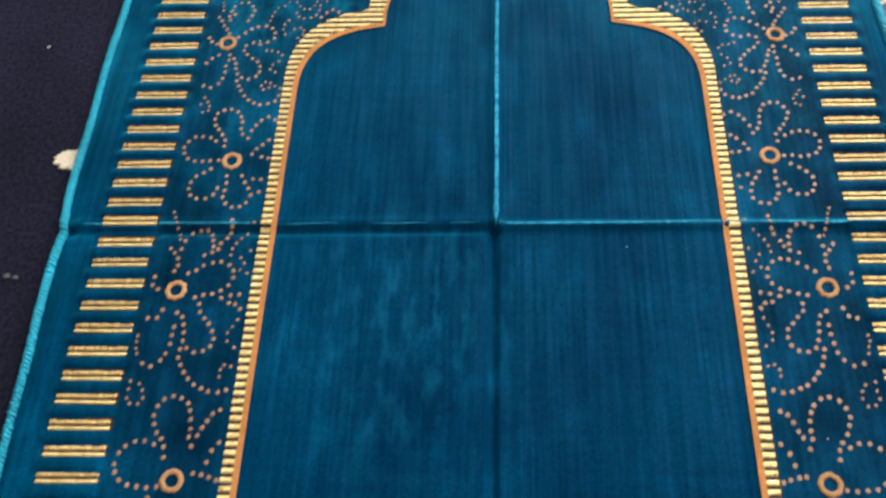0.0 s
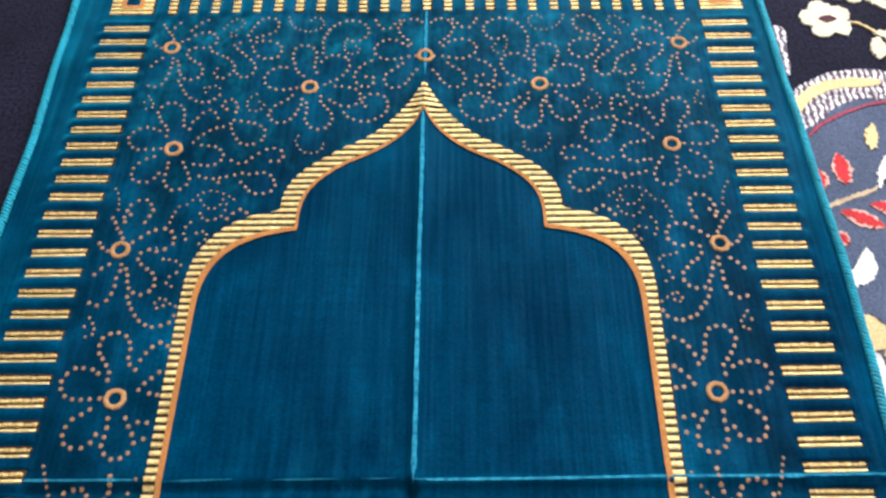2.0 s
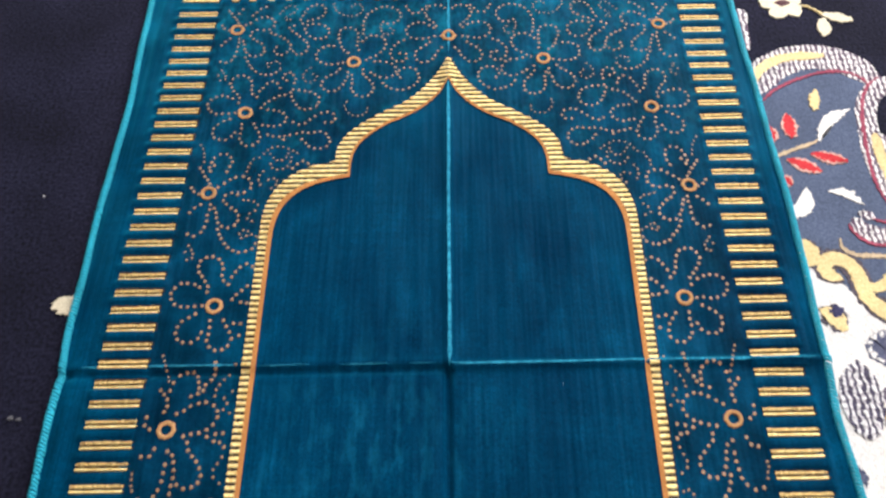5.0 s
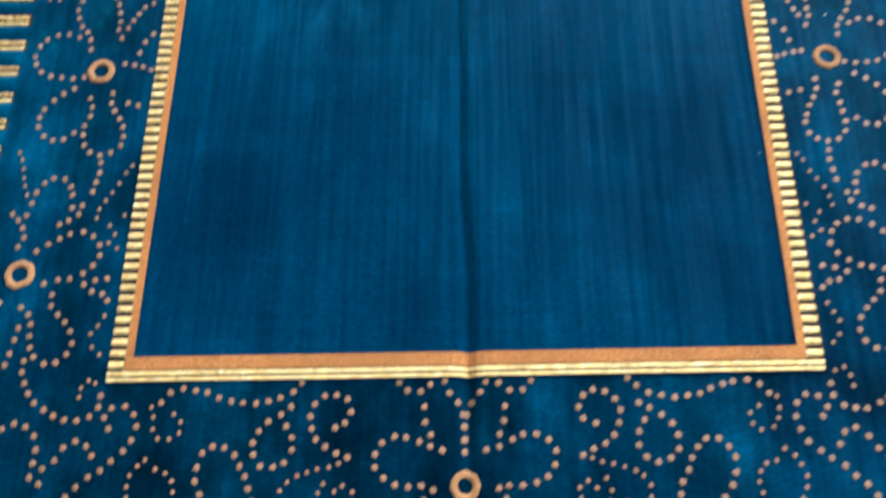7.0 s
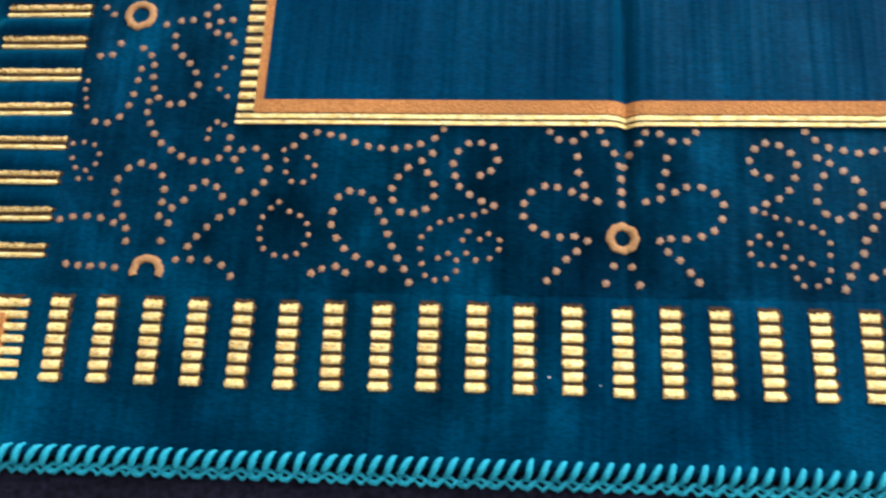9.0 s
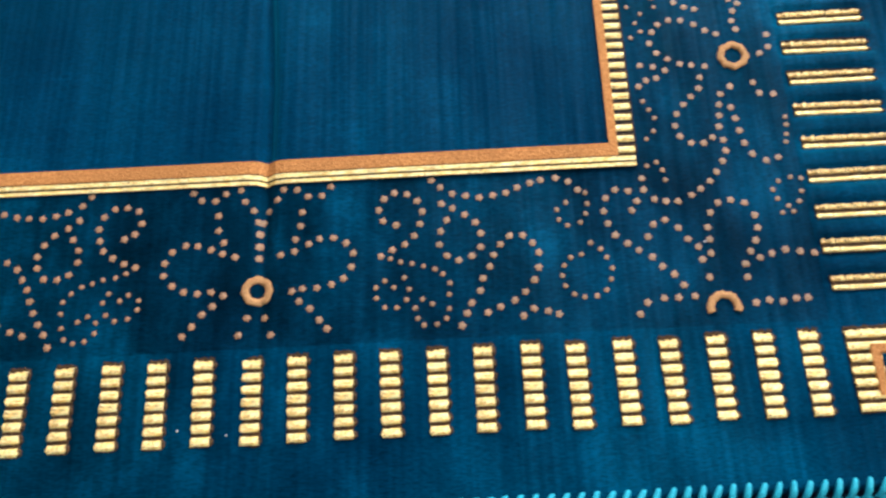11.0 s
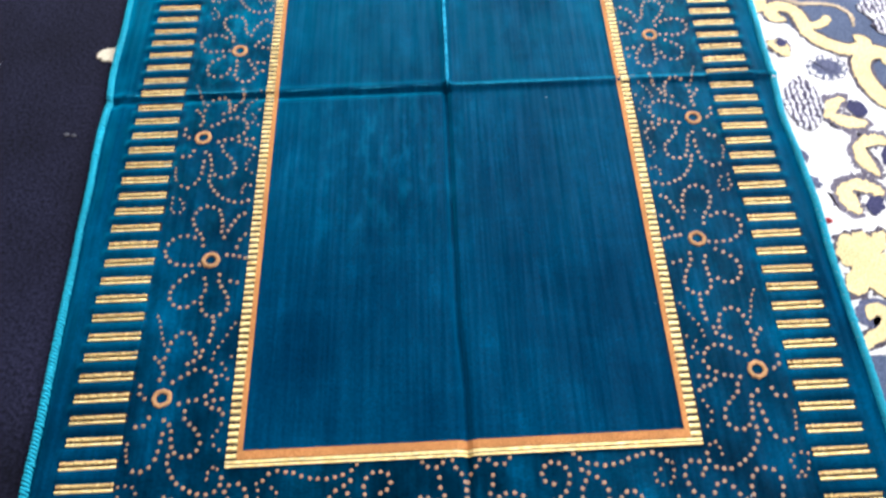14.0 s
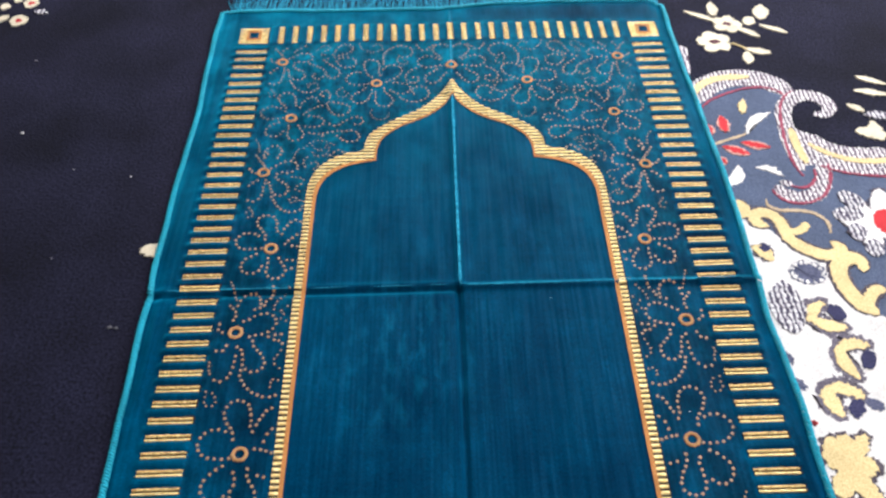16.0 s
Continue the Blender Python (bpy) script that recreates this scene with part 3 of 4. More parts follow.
# dotted flowers and vines: every line of dots is one part, the same on both halves of the rug
FINE = 0.0014
OUTER_FLOWER, LOW_OUTER = [(0.242, v, 1.0) for v in RINGS_OUTER[:2]], [(0.242, v, 1.0) for v in RINGS_OUTER[2:]]
INNER_FLOWER, LOW_INNER, BRIDGE = [(0.218, v, 1.0) for v in RINGS_INNER[:2]], [(0.218, RINGS_INNER[2], 1.0)], [(0.218, RINGS_INNER[1], 0.9), (0.218, RINGS_INNER[2], 1.0)]
FOOT = HEAD = [(0.0, 0.0, 1.0)]
laid = {1: [], -1: []}


def wander(x, y, heading, length, a, b, c, n):
    """Points along a line whose heading turns as a cubic of the way gone."""
    pts, fine = [], 8
    for k in range((n - 1) * fine + 1):
        if k % fine == 0:
            pts.append((x, y))
        s = (k + 0.5) / ((n - 1) * fine)
        h = heading + a * s + b * s * s + c * s ** 3
        x, y = x + math.cos(h) * length / ((n - 1) * fine), y + math.sin(h) * length / ((n - 1) * fine)
    return pts


def dot(bm, u, v, r):
    top = bm.verts.new(on_rug(u, v, 0.0007))
    rim = []
    r *= 0.80 if v > 0.78 else 0.92
    n = dot_rng.choice((10, 12))
    for k in range(n):
        a, q = math.tau * k / n + dot_rng.gauss(0, 0.10), r * dot_rng.uniform(0.88, 1.12) * (1.2 if k % 2 == 0 else 0.78)
        rim.append(bm.verts.new(on_rug(u + q * math.cos(a), v + q * math.sin(a), 0.0003)))
    for k in range(n):
        bm.faces.new((top, rim[k], rim[(k + 1) % n]))


def vine(places, x, y, heading, length, a, b, c, r=0.0019):
    n = max(2, round(length / (0.0066 if r > FINE else 0.0056)) + 1)
    for cu, cv, stretch in places:
        for s in (1, -1):
            bm = bmesh.new()
            for px, py in wander(x, y, heading, length, a, b, c, n):
                u, v = cu + px, cv + py * stretch
                if -0.001 < u < 0.266 and 0.077 < v < 1.013 and (u > half_at(OUTER, v) + 0.002 or v < V_BASE - 0.001):
                    if all(abs(u - pu) > 0.0037 or abs(v - pv) > 0.0037 for pu, pv in laid[s]):
                        laid[s].append((u, v))
                        dot(bm, s * u + dot_rng.gauss(0, 0.0003), v + dot_rng.gauss(0, 0.0003), r)
            if len(bm.faces):
                part("dotted_vine", bm, DOT, rug)
            else:
                bm.free()


vine(INNER_FLOWER, 0.0088, 0.0142, 2.01, 0.0905, -13.23, 43.88, -29.14)
vine(INNER_FLOWER, 0.0153, 0.0199, 0.55, 0.0724, -0.66, -12.53, 9.50)
vine(INNER_FLOWER, 0.0152, -0.0085, -0.49, 0.0602, 0.70, -10.30, 5.68)
vine(INNER_FLOWER, 0.0017, -0.0153, -1.86, 0.0746, 6.23, -26.38, 16.88)
vine(INNER_FLOWER, -0.0144, -0.0185, 2.70, 0.0629, 7.65, -25.67, 15.54)
vine(INNER_FLOWER, -0.0160, 0.0067, 2.08, 0.0314, 1.19, -2.05, 2.00)
vine(INNER_FLOWER, -0.0270, -0.0305, -2.67, 0.0381, -1.41, -0.15, 0.89)
vine(INNER_FLOWER, -0.0116, 0.0303, 2.56, 0.0343, -5.97, 17.18, -9.27)
vine(OUTER_FLOWER, 0.0000, 0.0110, 1.07, 0.0241, -0.05, -0.41, 0.36)
vine(OUTER_FLOWER, 0.0040, 0.0191, 1.97, 0.0161, -0.89, 2.29, -1.33)
vine(OUTER_FLOWER, 0.0181, 0.0063, -2.51, 0.0118, 3.38, -9.37, 5.88)
vine(OUTER_FLOWER, 0.0061, -0.0138, -0.87, 0.0135, 2.21, -5.82, 3.49)
vine(OUTER_FLOWER, -0.0088, 0.0074, 2.61, 0.0688, -3.29, 15.80, -8.44)
vine(OUTER_FLOWER, -0.0171, -0.0034, -0.99, 0.0896, -16.17, 49.24, -31.74)
vine(OUTER_FLOWER, -0.0042, -0.0202, -1.33, 0.0425, -1.68, 2.77, 1.08)
vine(OUTER_FLOWER, -0.0121, -0.0384, -2.04, 0.0631, 0.51, -2.27, -0.67)
vine(OUTER_FLOWER, 0.0094, -0.0627, -1.76, 0.0318, -6.49, 22.10, -11.95, FINE)
vine(OUTER_FLOWER, -0.0441, -0.0519, 2.58, 0.0168, 0.80, 5.00, -3.75, FINE)
vine(FOOT, 0.1551, 0.1473, 2.02, 0.0780, 8.46, -14.53, 6.43)
vine(FOOT, 0.1591, 0.1449, -1.66, 0.0394, 1.54, -10.49, 4.69, FINE)
vine(FOOT, 0.0884, 0.1433, -0.66, 0.0709, 2.92, -16.98, 9.36)
vine(FOOT, 0.0661, 0.1334, 3.24, 0.0761, -10.56, 3.93, 0.52)
vine(FOOT, 0.0106, 0.1207, 0.12, 0.0738, 5.35, -22.08, 13.53)
vine(FOOT, 0.0161, 0.1024, -1.12, 0.0267, 2.98, -6.61, 4.02)
vine(FOOT, 0.0201, 0.1424, -1.82, 0.0147, 3.06, -8.51, 5.36)
vine(FOOT, -0.0001, 0.1200, 1.41, 0.0382, 2.49, -8.35, 5.58)
vine(FOOT, 0.0171, 0.1544, -0.84, 0.0203, 1.31, 0.90, -0.09)
vine(FOOT, 0.0040, 0.0901, -1.21, 0.0085, -0.00, 0.00, -0.00)
vine(FOOT, 0.1313, 0.1209, 1.99, 0.0628, 10.69, -15.82, 7.44)
vine(FOOT, 0.1316, 0.1213, -1.07, 0.0619, -3.35, -0.12, 2.10)
vine(FOOT, 0.1410, 0.0840, 3.06, 0.0181, -5.10, 13.85, -7.98)
vine(FOOT, 0.0911, 0.0967, 1.34, 0.0429, 5.31, -5.08, 0.96, FINE)
vine(FOOT, 0.0906, 0.0897, -1.60, 0.0378, -5.24, 3.34, -3.93, FINE)
vine(FOOT, 0.0695, 0.1056, -0.66, 0.0459, -7.54, 6.61, -6.16, FINE)
vine(FOOT, 0.2310, 0.0976, 1.91, 0.0821, -9.74, 30.88, -18.38)
vine(FOOT, 0.2110, 0.1080, -1.35, 0.0092, -0.00, -0.00, 0.00)
vine(FOOT, 0.2640, 0.1082, 3.03, 0.0339, -2.54, 10.73, -8.74)
vine(FOOT, 0.2570, 0.0869, -3.00, 0.0242, 0.75, -4.32, 3.96)
vine(FOOT, 0.2102, 0.1150, 3.18, 0.0346, -9.17, 20.94, -10.42)
vine(FOOT, 0.2005, 0.0956, 2.05, 0.0869, 3.03, -3.67, -4.09)
vine(FOOT, 0.2050, 0.0900, -3.06, 0.0296, -0.62, 0.76, 1.04)
vine(FOOT, 0.1587, 0.1189, -0.52, 0.0709, -3.56, -3.47, 1.34, FINE)
vine(FOOT, 0.2648, 0.1479, 2.84, 0.0405, 1.86, 5.61, -2.48, FINE)
vine(HEAD, 0.1206, 0.9406, 1.38, 0.0795, -4.16, 25.72, -18.90)
vine(HEAD, 0.1008, 0.9438, 1.93, 0.0779, 1.79, 10.14, -8.25)
vine(HEAD, 0.0894, 0.9216, 3.78, 0.0758, -6.89, 24.35, -14.28)
vine(HEAD, 0.0952, 0.9063, -1.39, 0.0958, -11.19, 40.80, -27.69)
vine(HEAD, 0.1114, 0.8958, -1.06, 0.0782, -4.34, 25.03, -17.59)
vine(HEAD, 0.1173, 0.9165, -0.21, 0.0847, -0.91, 15.12, -10.22)
vine(HEAD, 0.0962, 0.9609, 1.33, 0.1133, 1.59, 3.28, 0.86)
vine(HEAD, 0.0777, 0.9753, -1.86, 0.0374, 3.44, -13.45, 6.08, FINE)
vine(HEAD, 0.0090, 0.9553, 0.05, 0.0888, -5.26, 22.30, -13.24)
vine(HEAD, 0.0080, 0.9376, -0.74, 0.0751, -6.70, 27.93, -18.30)
vine(HEAD, 0.0312, 0.9501, 0.35, 0.0867, -3.98, 4.82, -7.89)
vine(HEAD, 0.0724, 0.8857, -2.06, 0.1005, -5.00, 2.64, -4.35)
vine(HEAD, 0.1104, 0.8578, -1.14, 0.0438, -4.16, 3.89, -3.70, FINE)
vine(HEAD, -0.0001, 0.9695, 1.07, 0.0899, 7.77, -29.02, 18.06)
vine(HEAD, 0.1709, 0.9837, 2.17, 0.0841, -6.04, 29.59, -20.38)
vine(HEAD, 0.1644, 0.9680, -1.87, 0.0756, -1.11, -11.15, 7.52)
vine(HEAD, 0.1335, 1.0095, -1.57, 0.0718, -4.26, 3.89, -5.62, FINE)
vine(HEAD, 0.0491, 1.0056, -2.48, 0.0358, 7.77, -28.55, 20.11)
vine(HEAD, 0.1753, 0.9342, 4.46, 0.0658, -10.02, 6.52, 0.22)
vine(HEAD, 0.1830, 0.9715, 2.88, 0.0136, -2.67, 8.50, -5.77)
vine(HEAD, 0.2270, 0.9933, 2.26, 0.0199, -0.84, 2.61, -1.34)
vine(HEAD, 0.1946, 0.9417, -0.82, 0.0759, -11.61, 6.18, 0.68)
vine(HEAD, 0.1955, 0.9946, 2.50, 0.0578, -8.87, 44.95, -36.94, FINE)
vine(HEAD, 0.1728, 0.8078, 1.34, 0.0965, 20.46, -45.05, 22.95)
vine(HEAD, 0.1655, 0.8306, 4.01, 0.0691, -10.13, 16.97, -3.89)
vine(HEAD, 0.1698, 0.8772, -2.91, 0.0913, -3.32, 21.80, -14.41)
vine(HEAD, 0.1692, 0.8804, 1.39, 0.0435, 3.80, -13.22, 5.07)
vine(HEAD, 0.1570, 0.7892, 0.44, 0.0466, 2.12, -8.80, 5.14, FINE)
vine(HEAD, 0.1848, 0.7885, -2.06, 0.0340, -0.06, -7.55, 4.25, FINE)

vine(LOW_OUTER, 0.0042, 0.0162, 2.07, 0.0232, -1.13, -2.99, 3.01)
vine(LOW_OUTER, 0.0030, 0.0271, 1.67, 0.0162, -1.44, 4.50, -3.03)
vine(LOW_OUTER, 0.0191, 0.0113, -1.69, 0.0140, 1.00, -1.52, -1.41)
vine(LOW_OUTER, -0.0067, 0.0135, 2.71, 0.0803, -3.67, 20.47, -13.55)
vine(LOW_OUTER, -0.0198, -0.0121, -1.40, 0.0910, -12.23, 43.19, -29.30)
vine(LOW_OUTER, 0.0078, -0.0162, -0.49, 0.0140, -8.10, 20.53, -11.90)
vine(LOW_OUTER, -0.0050, -0.0302, -1.47, 0.0420, -0.06, -0.27, 2.56)
vine(LOW_OUTER, -0.0116, -0.0482, -1.51, 0.0704, -3.81, 6.16, -5.85)
vine(LOW_OUTER, -0.0509, -0.0460, 0.95, 0.0134, -4.08, 13.41, -9.23, FINE)
vine(LOW_OUTER, -0.0440, -0.0687, 1.54, 0.0155, -0.52, 4.30, -1.12, FINE)
vine(LOW_OUTER, -0.0161, 0.0296, 2.60, 0.0178, 2.58, -6.80, 2.99)
vine(LOW_OUTER, -0.0453, 0.0281, -1.49, 0.0127, -7.89, 21.13, -12.97, FINE)
vine(LOW_OUTER, -0.0361, -0.0068, 2.40, 0.0134, 2.15, -0.97, -0.97)
vine(LOW_OUTER, 0.0210, -0.0376, -1.58, 0.0143, 0.63, -3.10, 2.37, FINE)
vine(LOW_INNER, 0.0088, 0.0163, 1.66, 0.0973, -9.34, 34.42, -22.65)
vine(LOW_INNER, 0.0116, 0.0210, 0.66, 0.0820, -1.61, -9.53, 7.31)
vine(LOW_INNER, 0.0148, -0.0121, -0.54, 0.0608, 0.00, -5.71, 2.24)
vine(LOW_INNER, 0.0036, -0.0192, -2.18, 0.0973, 10.46, -38.78, 26.07)
vine(LOW_INNER, -0.0130, -0.0213, -2.99, 0.0203, -0.06, 0.72, -0.14)
vine(LOW_INNER, -0.0190, -0.0354, -1.80, 0.0125, 0.89, -2.81, 1.90)
vine(LOW_INNER, -0.0140, 0.0048, -2.86, 0.0167, -1.92, 5.36, -3.37)
vine(LOW_INNER, -0.0120, 0.0308, 1.98, 0.0235, 0.20, -1.04, 1.80)
vine(LOW_INNER, -0.0209, 0.0126, 2.04, 0.0159, -2.91, 8.59, -5.62)
vine(BRIDGE, -0.0098, -0.0633, -1.79, 0.0433, 2.42, -4.48, 3.77)
vine(BRIDGE, 0.0262, -0.0933, 1.89, 0.0579, -3.96, 21.01, -14.77)
vine(BRIDGE, -0.0228, -0.0764, -1.23, 0.0245, 2.66, -5.92, 2.87, FINE)
vine(BRIDGE, -0.0319, -0.0626, -0.90, 0.0152, 2.98, -9.00, 5.95, FINE)
vine(BRIDGE, 0.0381, -0.0553, -2.05, 0.0287, 0.78, -0.98, 0.39, FINE)

vine(HEAD, 0.2068, 0.7662, 1.70, 0.0681, 1.33, 0.53, 1.11, FINE)
vine(HEAD, 0.1631, 0.7775, -1.42, 0.0516, 5.13, -2.62, 4.11, FINE)
vine(HEAD, 0.1834, 0.7678, 0.07, 0.0252, -2.33, -1.99, 2.30, FINE)
vine(HEAD, 0.1838, 0.7554, 2.39, 0.0234, 2.76, 4.01, -3.34, FINE)
vine(HEAD, 0.1449, 0.7748, 0.68, 0.0211, 2.08, -16.25, 13.44)
vine(HEAD, 0.2269, 0.7661, 1.91, 0.0538, 1.87, -15.39, 10.27)
vine(HEAD, 0.2517, 0.7790, 1.20, 0.0244, 2.29, -5.74, 3.30, FINE)
vine(HEAD, 0.2052, 0.7305, -2.71, 0.0157, -2.16, 4.27, -1.72, FINE)
vine(HEAD, 0.1929, 0.7177, -1.53, 0.0193, 8.47, -21.32, 11.34, FINE)
vine(HEAD, 0.1918, 0.6921, -0.61, 0.0198, 9.93, -25.69, 14.27, FINE)
vine(LOW_OUTER, 0.0124, -0.0745, -2.10, 0.0408, -2.91, 22.60, -16.39, FINE)
vine(LOW_OUTER, -0.0524, -0.0626, 0.67, 0.0115, -1.41, -0.48, 0.19, FINE)
vine(LOW_OUTER, -0.0522, 0.0341, -0.39, 0.0245, -1.20, -6.77, 6.89, FINE)
vine(LOW_OUTER, -0.0503, -0.0246, -1.48, 0.0241, 5.90, -15.86, 8.81, FINE)
vine(LOW_OUTER, -0.0351, 0.0331, 0.77, 0.0230, 0.78, -12.54, 11.65)
vine(LOW_OUTER, -0.0508, -0.0161, 1.05, 0.0110, -1.11, -0.22, 0.32)
vine(HEAD, 0.1538, 0.9090, -0.64, 0.0465, -1.94, -3.72, 0.25, FINE)
vine(HEAD, 0.1881, 0.9139, 2.04, 0.0249, -8.96, 13.95, -9.75, FINE)

# fringe along the head end
rng = random.Random(4)
bm = bmesh.new()
for k in range(560):
    u = WEST + 0.008 + (EAST - WEST - 0.016) * (k + rng.random()) / 560
    x, y = u, LENGTH + SKEW * u - 0.001
    lean, length = rng.gauss(0, 0.08), 0.055 + rng.uniform(-0.008, 0.012)
    z0, wide = rug_z(u, LENGTH), rng.choice((0.0006, 0.0009, 0.0011))
    z = z0
    pts, a = [], math.pi / 2 + lean
    for j in range(6):
        pts.append((x, y, z))
        a += rng.gauss(0, 0.09)
        x, y = x + math.cos(a) * length / 5, y + math.sin(a) * length / 5
        z = max(0.0008, z0 - 0.0016 * j + rng.uniform(0, 0.0015))
    rows = []
    for j, p in enumerate(pts):
        w = wide * (1 - 0.12 * j)
        rows.append([bm.verts.new((p[0] + dx * w, p[1], max(0.0001, p[2] + dz * w))) for dx, dz in ((-1, 0), (0, 1), (1, 0))])
    for p, q in zip(rows, rows[1:]):
        for j in range(2):
            bm.faces.new((p[j], p[j + 1], q[j + 1], q[j]))
tagged(part("fringe", bm, FRINGE, rug, "loose turquoise yarn fringe", True), kind="stuff")


# overlock stitches round the rim
def stitch_bm(bm, m, rings=5):
    rows = []
    for k in range(rings + 1):
        t = k / rings
        a = math.pi * t
        c = Vector((0.0006 + 0.0042 * (math.cos(a)), (t - 0.5) * 0.0050, -0.0008 + 0.0032 * math.sin(a) ** 0.7))
        r = 0.0019 * (0.55 + 0.45 * math.sin(a))
        rows.append([bm.verts.new(m @ (c + Vector((r * 0.5 * math.sin(b) * math.cos(a), r * math.cos(b), r * math.sin(b))))) for b in (0, 1.26, 2.51, 3.77, 5.03)])
    for p, q in zip(rows, rows[1:]):
        for j in range(5):
            bm.faces.new((p[j], p[(j + 1) % 5], q[(j + 1) % 5], q[j]))


bm = bmesh.new()
stitch_bm(bm, Matrix())
STITCH_ME = bpy.data.meshes.new("stitch")
bm.to_mesh(STITCH_ME)
bm.free()
STITCH_ME.materials.append(STITCH)
STITCH_ME.polygons.foreach_set("use_smooth", [True] * len(STITCH_ME.polygons))
rest = bmesh.new()
spots = []
n_side, n_end, n_head = 340, 104, 150
for k in range(n_end):
    u = WEST + (EAST - WEST) * (k + 0.5) / n_end
    spots.append((u, 0.001, -90, k < n_end))
for k in range(n_head):
    spots.append((WEST + (EAST - WEST) * (k + 0.5) / n_head, LENGTH - 0.001, 90, False))
for k in range(n_side):
    v = LENGTH * (k + 0.5) / n_side
    spots.append((WEST + 0.001, v, 180, k < 98))
    spots.append((EAST - 0.001, v, 0, k < 98))
for u, v, turn, single in spots:
    p = on_rug(u, v)
    m = Matrix.Translation((p.x, p.y, p.z + 0.0006)) @ Matrix.Rotation(radians(turn + rng.gauss(0, 5)), 4, "Z") @ Matrix.Rotation(radians(38 * noise.noise((u * 3, v * 6.5, 21.0))), 4, "Y") @ Matrix.Diagonal((*((0.95, 0.9) if turn == -90 else (0.75, 0.80) if turn == 90 else (0.80, 0.80)), (1.0 if turn == -90 else 0.75) + rng.uniform(-0.1, 0.15), 1))
    if single:
        ob = new("edge_stitch", STITCH_ME)
        ob.parent = rug
        ob.matrix_basis = m
    else:
        stitch_bm(rest, m)
tagged(part("edge_binding", rest, STITCH, rug, "turquoise overlocked edge", True), kind="stuff")


# looped chain of yarn outside the foot's stitches
for row, (back, swing) in enumerate(((0.0042, 0.0011), (0.0060, 0.0014), (0.0052, 0.0018))):
    bm = bmesh.new()
    rings = []
    for k in range(420):
        u = WEST + 0.004 + (EAST - WEST - 0.008) * k / 419
        p = on_rug(u, 0.0)
        wave = math.tau * k / 419 * n_end * (1 if row < 2 else 0.5) + row * 2
        c = Vector((p.x, p.y - back + swing * math.sin(wave) + 0.0006 * noise.noise((u * 40, row, 0)), 0.0016 + 0.0007 * math.cos(wave) + 0.0004 * row))
        rings.append([bm.verts.new(c + Vector((0, 0.0010 * math.cos(a), 0.0010 * math.sin(a)))) for a in (0, 1.257, 2.513, 3.770, 5.027)])
    for p, q in zip(rings, rings[1:]):
        for j in range(5):
            bm.faces.new((p[j], p[(j + 1) % 5], q[(j + 1) % 5], q[j]))
    part("edge_chain", bm, STITCH, rug, "turquoise yarn chain along the foot", True)


# ---- the floor carpet's woven pattern, east and west of the rug ----
def motif_mesh(name, outline, material, lift):
    bm = bmesh.new()
    top = [bm.verts.new((x, y, lift)) for x, y in outline]
    low = [bm.verts.new((x * 1.0, y, 0.0)) for x, y in outline]
    f = bm.faces.new(top)
    f.normal_update()
    if f.normal.z < 0:
        f.normal_flip()
    for i in range(len(top)):
        j = (i + 1) % len(top)
        bm.faces.new((top[i], low[i], low[j], top[j]))
    bmesh.ops.triangulate(bm, faces=[f])
    return part(name, bm, material, floor)


LIFTS = {}


def height_of(material):
    """Pile heights differ a little from colour to colour; later motifs lie over earlier ones."""
    LIFTS[material.name] = LIFTS.get(material.name, 0) + 1
    return PILE[material.name] + 0.000004 * LIFTS[material.name]


def fuzz(x, y, amount=0.0025):
    return (x + amount * noise.noise((x * 330, y * 330, 1.0)) + amount * noise.noise((x * 900, y * 900, 7.0)), y + amount * noise.noise((x * 330, y * 330, 5.0)) + amount * noise.noise((x * 900, y * 900, 3.0)))


def leaf(material, cx, cy, length, width, angle, bend, blunt, name):
    c, s = math.cos(radians(angle)), math.sin(radians(angle))
    n = max(16, int(length / 0.0013))
    sides = []
    for sign in (1, -1):
        row = []
        for k in range(n + 1):
            t = k / n
            w = width / 2 * max(0.0, math.sin(math.pi * t)) ** (0.5 if blunt > 0.95 else 0.72)
            row.append(((t - 0.5) * length, bend * length * (1 - (2 * t - 1) ** 2) + sign * w))
        sides.append(row)
    outline = sides[0] + sides[1][::-1][1:-1]
    rag = 0.0044 if material in (OUTLINE, GREY_EDGE) else 0.0025
    motif_mesh(name, [fuzz(cx + c * x - s * y, cy + s * x + c * y, rag) for x, y in outline], material, height_of(material))


def band(material, width, x, y, heading, length, a, b, c, name):
    if material is CREAM and width > 0.0115:
        band(OUTLINE, width + 0.0075, x, y, heading, length, a, b, c, "scroll_outline")
    n = max(8, int(length / 0.0018))
    pts = wander(x, y, heading, length, a, b, c, n)
    left, right = [], []
    for k, (px, py) in enumerate(pts):
        q0, q1 = pts[max(0, k - 1)], pts[min(n - 1, k + 1)]
        dx, dy = q1[0] - q0[0], q1[1] - q0[1]
        d = math.hypot(dx, dy)
        w = width / 2 * min(1.0, 0.45 + 4 * min(k, n - 1 - k) / n)
        left.append(fuzz(px - dy / d * w, py + dx / d * w, 0.0016))
        right.append(fuzz(px + dy / d * w, py - dx / d * w, 0.0017))
    bm = bmesh.new()
    z = height_of(material)
    rows = [[bm.verts.new((*l, 0)), bm.verts.new((*l, z)), bm.verts.new((*r, z)), bm.verts.new((*r, 0))] for l, r in zip(left, right)]
    for p, q in zip(rows, rows[1:]):
        for k in range(3):
            bm.faces.new((p[k], q[k], q[k + 1], p[k + 1]))
    part(name, bm, material, floor)


